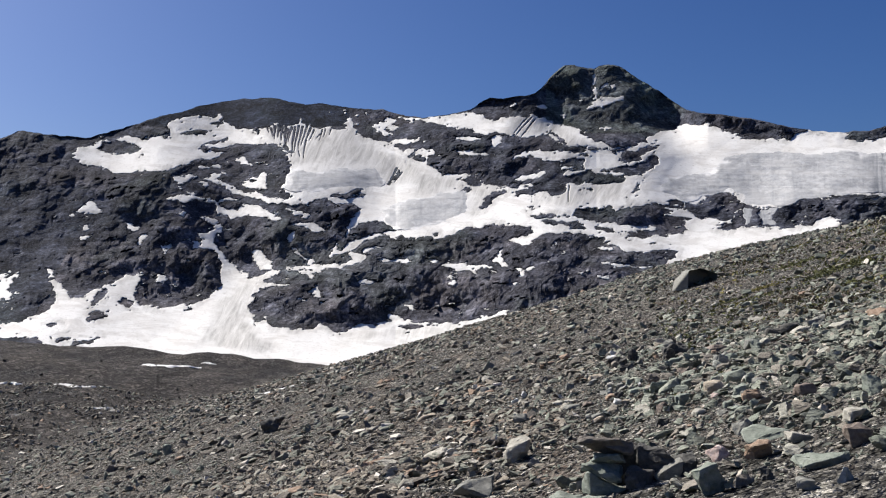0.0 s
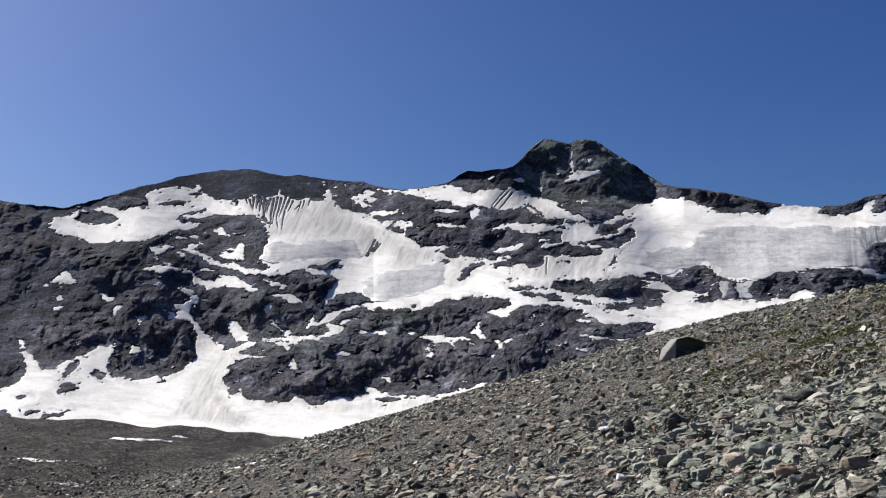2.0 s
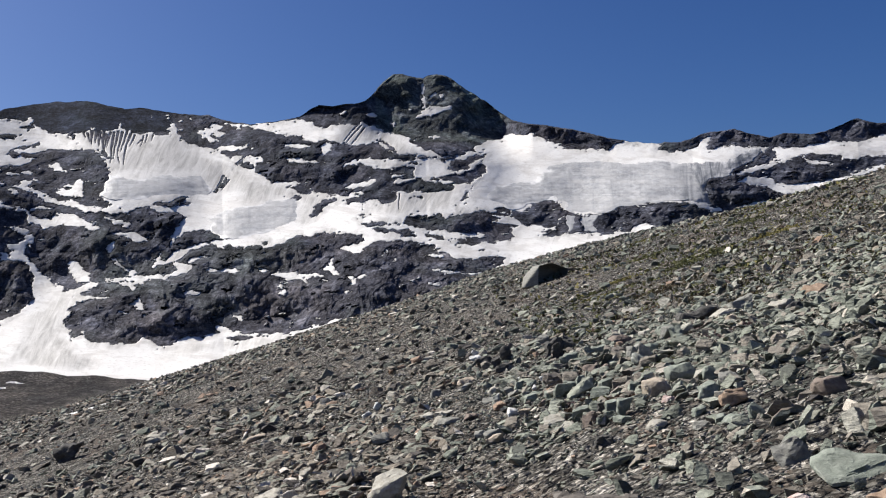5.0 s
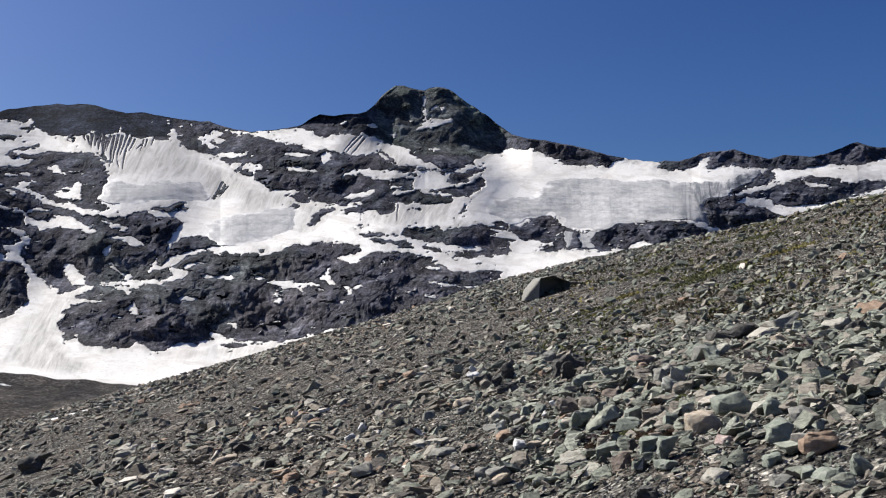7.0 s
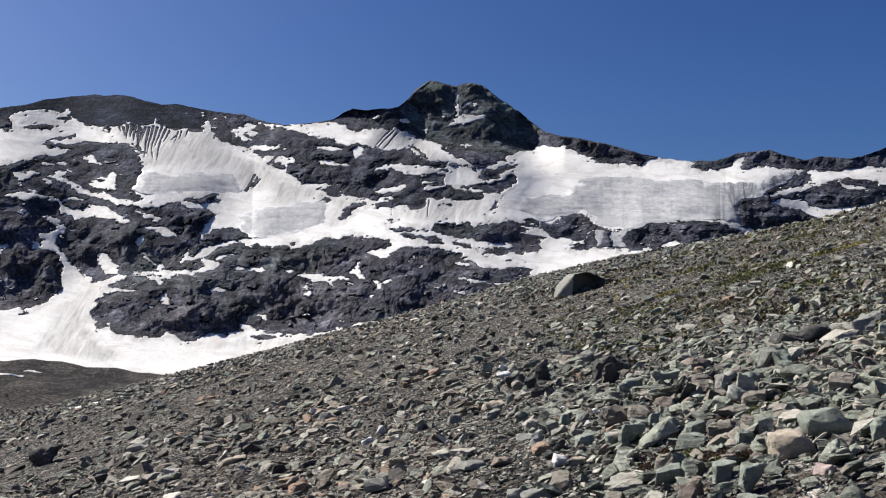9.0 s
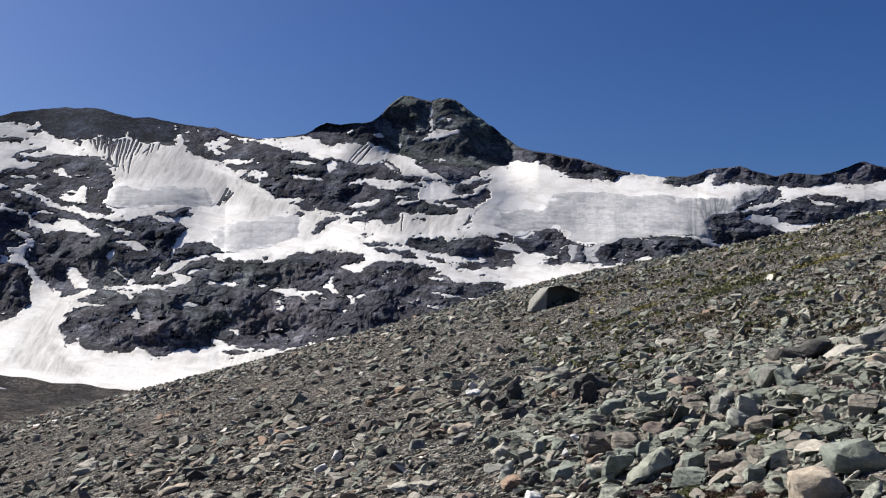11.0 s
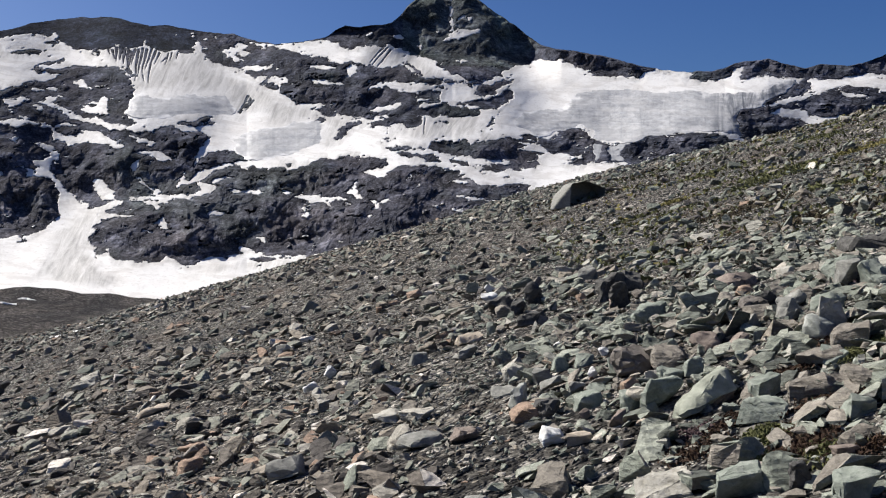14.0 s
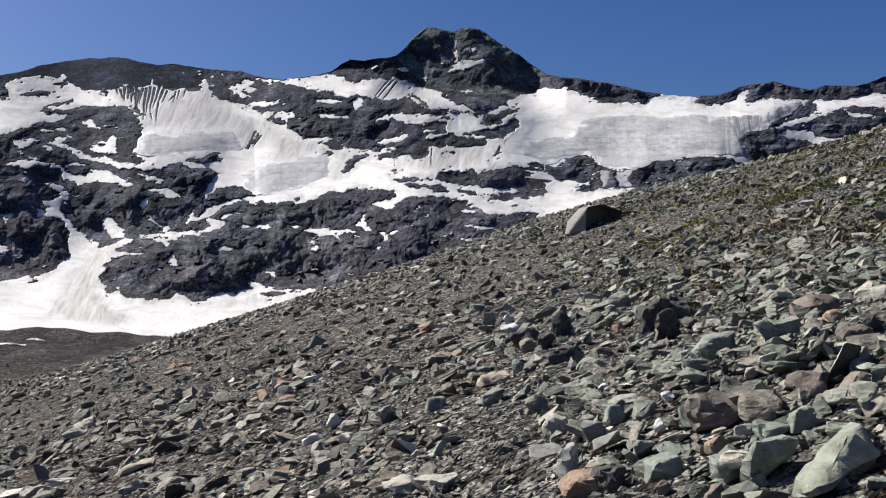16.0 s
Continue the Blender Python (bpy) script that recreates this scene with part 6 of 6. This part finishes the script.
for key, mat in (("green", green_stones), ("brown", brown_stones)):
    x, y, s = (np.concatenate(c) for c in zip(*parts[key]))
    # the larger ones by the path stand as stones of their own
    single = (s > 0.14) & (y > 6) & (y < 24) & (np.abs(x - 3) < 8)
    single &= s >= np.sort(s[single])[-150]
    loose += [(*p, key) for p in zip(x[single], y[single], s[single])]
    x, y, s = x[~single], y[~single], s[~single]
    word = "grey-green" if key == "green" else "flat brown-grey"
    near = (s > 0.14) & (y < 23)
    small = (s < 0.13) | (y > 26) & (s < 0.26)
    for name, sel, protos, words in (("_rubble", near, WORN, "worn %s stones packed by the path"), ("_scree", ~near & ~small, PROTOS, "loose angular %s stones covering the slope"), ("_gravel", ~near & small & (y < 20), NUBS, "small %s stones between larger ones"), ("_grit", ~near & small & (y >= 20), CHIPS, "fine %s rubble strewn over the upper slope")):
        tagged(scatter(key + name, x[sel], y[sel], s[sel], mat, 1, protos, 0.08 if key == "green" else 0.2, 0.42 if key == "green" else 0.34, "edges" if protos is WORN else False), words % word, name[1:], kind="stuff")

# stones of their own by the path, on shared meshes
kinds = {}
for key, mat in (("green", green_one), ("brown", brown_one)):
    kinds[key] = [mesh_of(carved(500 + k, SHAPES[k % 4], 2, 0.05), "stone", mat) for k in range(10)]
r = random.Random(8)
for x, y, s, key in loose:
    ob = new("stone", kinds[key][r.randrange(10)])
    ob.location = (x, y, float(ground_z(x, y)) + 0.10 * s)
    ob.rotation_euler = (r.gauss(0, 0.3), r.gauss(-0.25, 0.3), r.gauss(0, 0.8))
    ob.scale = (s * r.uniform(0.85, 1.2), s * r.uniform(0.85, 1.2), s * r.uniform(0.8, 1.2))
    tagged(ob, "angular grey-green stone lying on the scree" if key == "green" else "flat brown-grey stone lying on the scree", "stone", "stones by the path")


# ---- moss, heath and the last snow on the flat ----
MOSS_MATS = {"green": plain("green_moss", (0.055, 0.060, 0.021), (0.10, 0.105, 0.039), (0.145, 0.143, 0.059), scale=60),
             "yellow": plain("yellow_moss", (0.10, 0.092, 0.031), (0.18, 0.157, 0.051), (0.235, 0.203, 0.08), scale=60),
             "red": plain("red_heath", (0.030, 0.018, 0.012), (0.055, 0.030, 0.018), (0.075, 0.05, 0.025), scale=60),
             "brown": plain("brown_heath", (0.04, 0.035, 0.022), (0.075, 0.06, 0.035), (0.10, 0.08, 0.05), scale=60),
             "purple": plain("purple_flowers", (0.06, 0.04, 0.038), (0.10, 0.065, 0.068), (0.14, 0.10, 0.105), scale=60)}
MOSS_WORDS = {"green": "low olive-green moss cushions between stones", "yellow": "yellow-green moss cushions on the slope", "red": "dark red-brown heath between green blocks",
              "brown": "brown withered heath on the slope", "purple": "faint purple flowering cushions between stones"}


def moss(kind, *rows):
    """Cushions of low growth: many small tufts in each patch."""
    r = np.random.RandomState(len(kind) * 7)
    for x, y, rad in rows:
        fine = 0.42 if y < 18 else 1.0  # close by, small dense tufts
        n = int(min(420, 90 + 420 * rad) / fine ** 1.6)
        a, d = r.uniform(0, 6.3, n), rad * np.sqrt(r.uniform(0, 1, n)) * r.uniform(0.5, 1.3, n)
        ob = scatter("moss_patch", x + d * np.cos(a) * 1.3, y + d * np.sin(a) * 1.1, r.uniform(0.04, 0.11, n) * (0.8 + 0.8 * min(rad, 1.6)) * fine, MOSS_MATS[kind], 9, CHIPS[:6], -0.1 if fine == 1 else -0.35, 0.9)
        tagged(ob, MOSS_WORDS[kind], "moss", "low growth on the slope", "stuff")


moss("green", (5.58, 14.94, 0.10), (4.69, 14.29, 0.07), (5.17, 14.50, 0.07), (5.8, 15.0, 0.17), (4.7, 13.7, 0.13), (4.5, 14.0, 0.06), (6.0, 15.7, 0.22), (4.7, 14.2, 0.1), (23.9, 47.5, 0.84), (17.8, 39.1, 1.3), (15.6, 31.7, 1.03), (17.9, 45.4, 0.88), (12.7, 39.1, 0.62), (17.9, 37.7, 0.82), (16.3, 38.0, 0.72), (13.5, 37.3, 0.59))
moss("red", (5.82, 15.42, 0.13), (5.06, 14.22, 0.12), (5.08, 14.38, 0.09), (4.65, 14.62, 0.10), (4.81, 14.15, 0.10), (5.4, 14.5, 0.17), (4.8, 14.0, 0.12), (4.8, 13.6, 0.12), (5.8, 15.4, 0.22), (4.7, 13.9, 0.13), (4.4, 14.4, 0.14), (5.1, 14.3, 0.18), (5.3, 15.1, 0.11))
moss("yellow", (21.0, 39.1, 0.79), (14.6, 40.2, 0.65), (19.9, 38.8, 0.58), (22.5, 57.2, 0.75), (12.4, 37.2, 0.5))
moss("brown", (5.22, 14.65, 0.10), (5.97, 15.53, 0.14), (4.82, 14.05, 0.10), (9.8, 20.3, 0.29), (13.2, 32.0, 0.92), (11.7, 25.9, 0.79))
moss("purple", (4.53, 14.67, 0.09), (6.9, 15.4, 0.38), (7.1, 16.8, 0.31), (5.4, 14.4, 0.1))
STREAKS = [(-58.2, 196.7, 6.17), (-52.9, 210.7, 2.29), (-65.6, 141.5, 2.36), (-58.0, 147.3, 4.06), (-14.2, 80.5, 2.12), (-42.1, 115.2, 1.31)]

# heath that covers the upper slope in patches, and stones strewn over the flat
r = np.random.RandomState(31)
for kind, n, salt in (("brown", 3200, 101), ("green", 6500, 103), ("yellow", 2200, 104), ("red", 1500, 105)):
    y = r.uniform(15, 62, n)
    x = 3.0 + 0.17 * y + r.uniform(0, 1, n) * (0.42 * y)
    k = fbm(x / 3.2, y / 4.5, 4, 0.6, salt) > (0.35 if kind == "yellow" else 0.0)
    ob = scatter("heath", x[k], y[k], r.uniform(0.05, 0.15, k.sum()) * (0.7 + y[k] / 40), MOSS_MATS[kind], 12, CHIPS[:6], 0.06, 0.9)
    tagged(ob, MOSS_WORDS[kind], "heath", "low growth on the slope", "stuff")
n = 12000
y = 30 + 170 * r.uniform(0, 1, n) ** 1.3
x = -8 - 0.16 * y - r.uniform(0, 1, n) * (0.50 * y)
k = (ground_z(x, y, False) > slope_z(x, y) + 0.2) & (fbm(x / 9, y / 9, 3, 0.6, 107) > -0.35)
ob = scatter("moraine_rubble", x[k], y[k], 0.075 / (0.09 + r.uniform(0, 1, k.sum())) ** 0.9 * (0.6 + y[k] / 150), dark_stones, 13, CHIPS, 0.2, 0.5)
tagged(ob, "dark grey rubble strewn over the moraine flat", "rubble", kind="stuff")

for x, y, rad in STREAKS:
    u, v = np.meshgrid(np.linspace(-1, 1, 40), np.linspace(-1, 1, 16), indexing="ij")
    px, py = x + u * rad, y + v * rad * 0.30 + 0.25 * rad * fbm(u * 2 + x, v * 0, 2, 0.5, 5)
    edge = 1 - np.hypot(u, v) + 0.28 * fbm(u * 4 + x, v * 3, 3, 0.6, 15)
    pz = ground_z(px, py) + 0.28 * smooth(-0.1, 0.5, edge) - 0.12
    tagged(new("snow_streak", grid_mesh("snow_streak", np.stack((px, py, pz), -1), old_snow, cells_of(edge) > -0.05, True)), "thin leftover snow streak on the dark moraine", "snow", "snow on the flat")
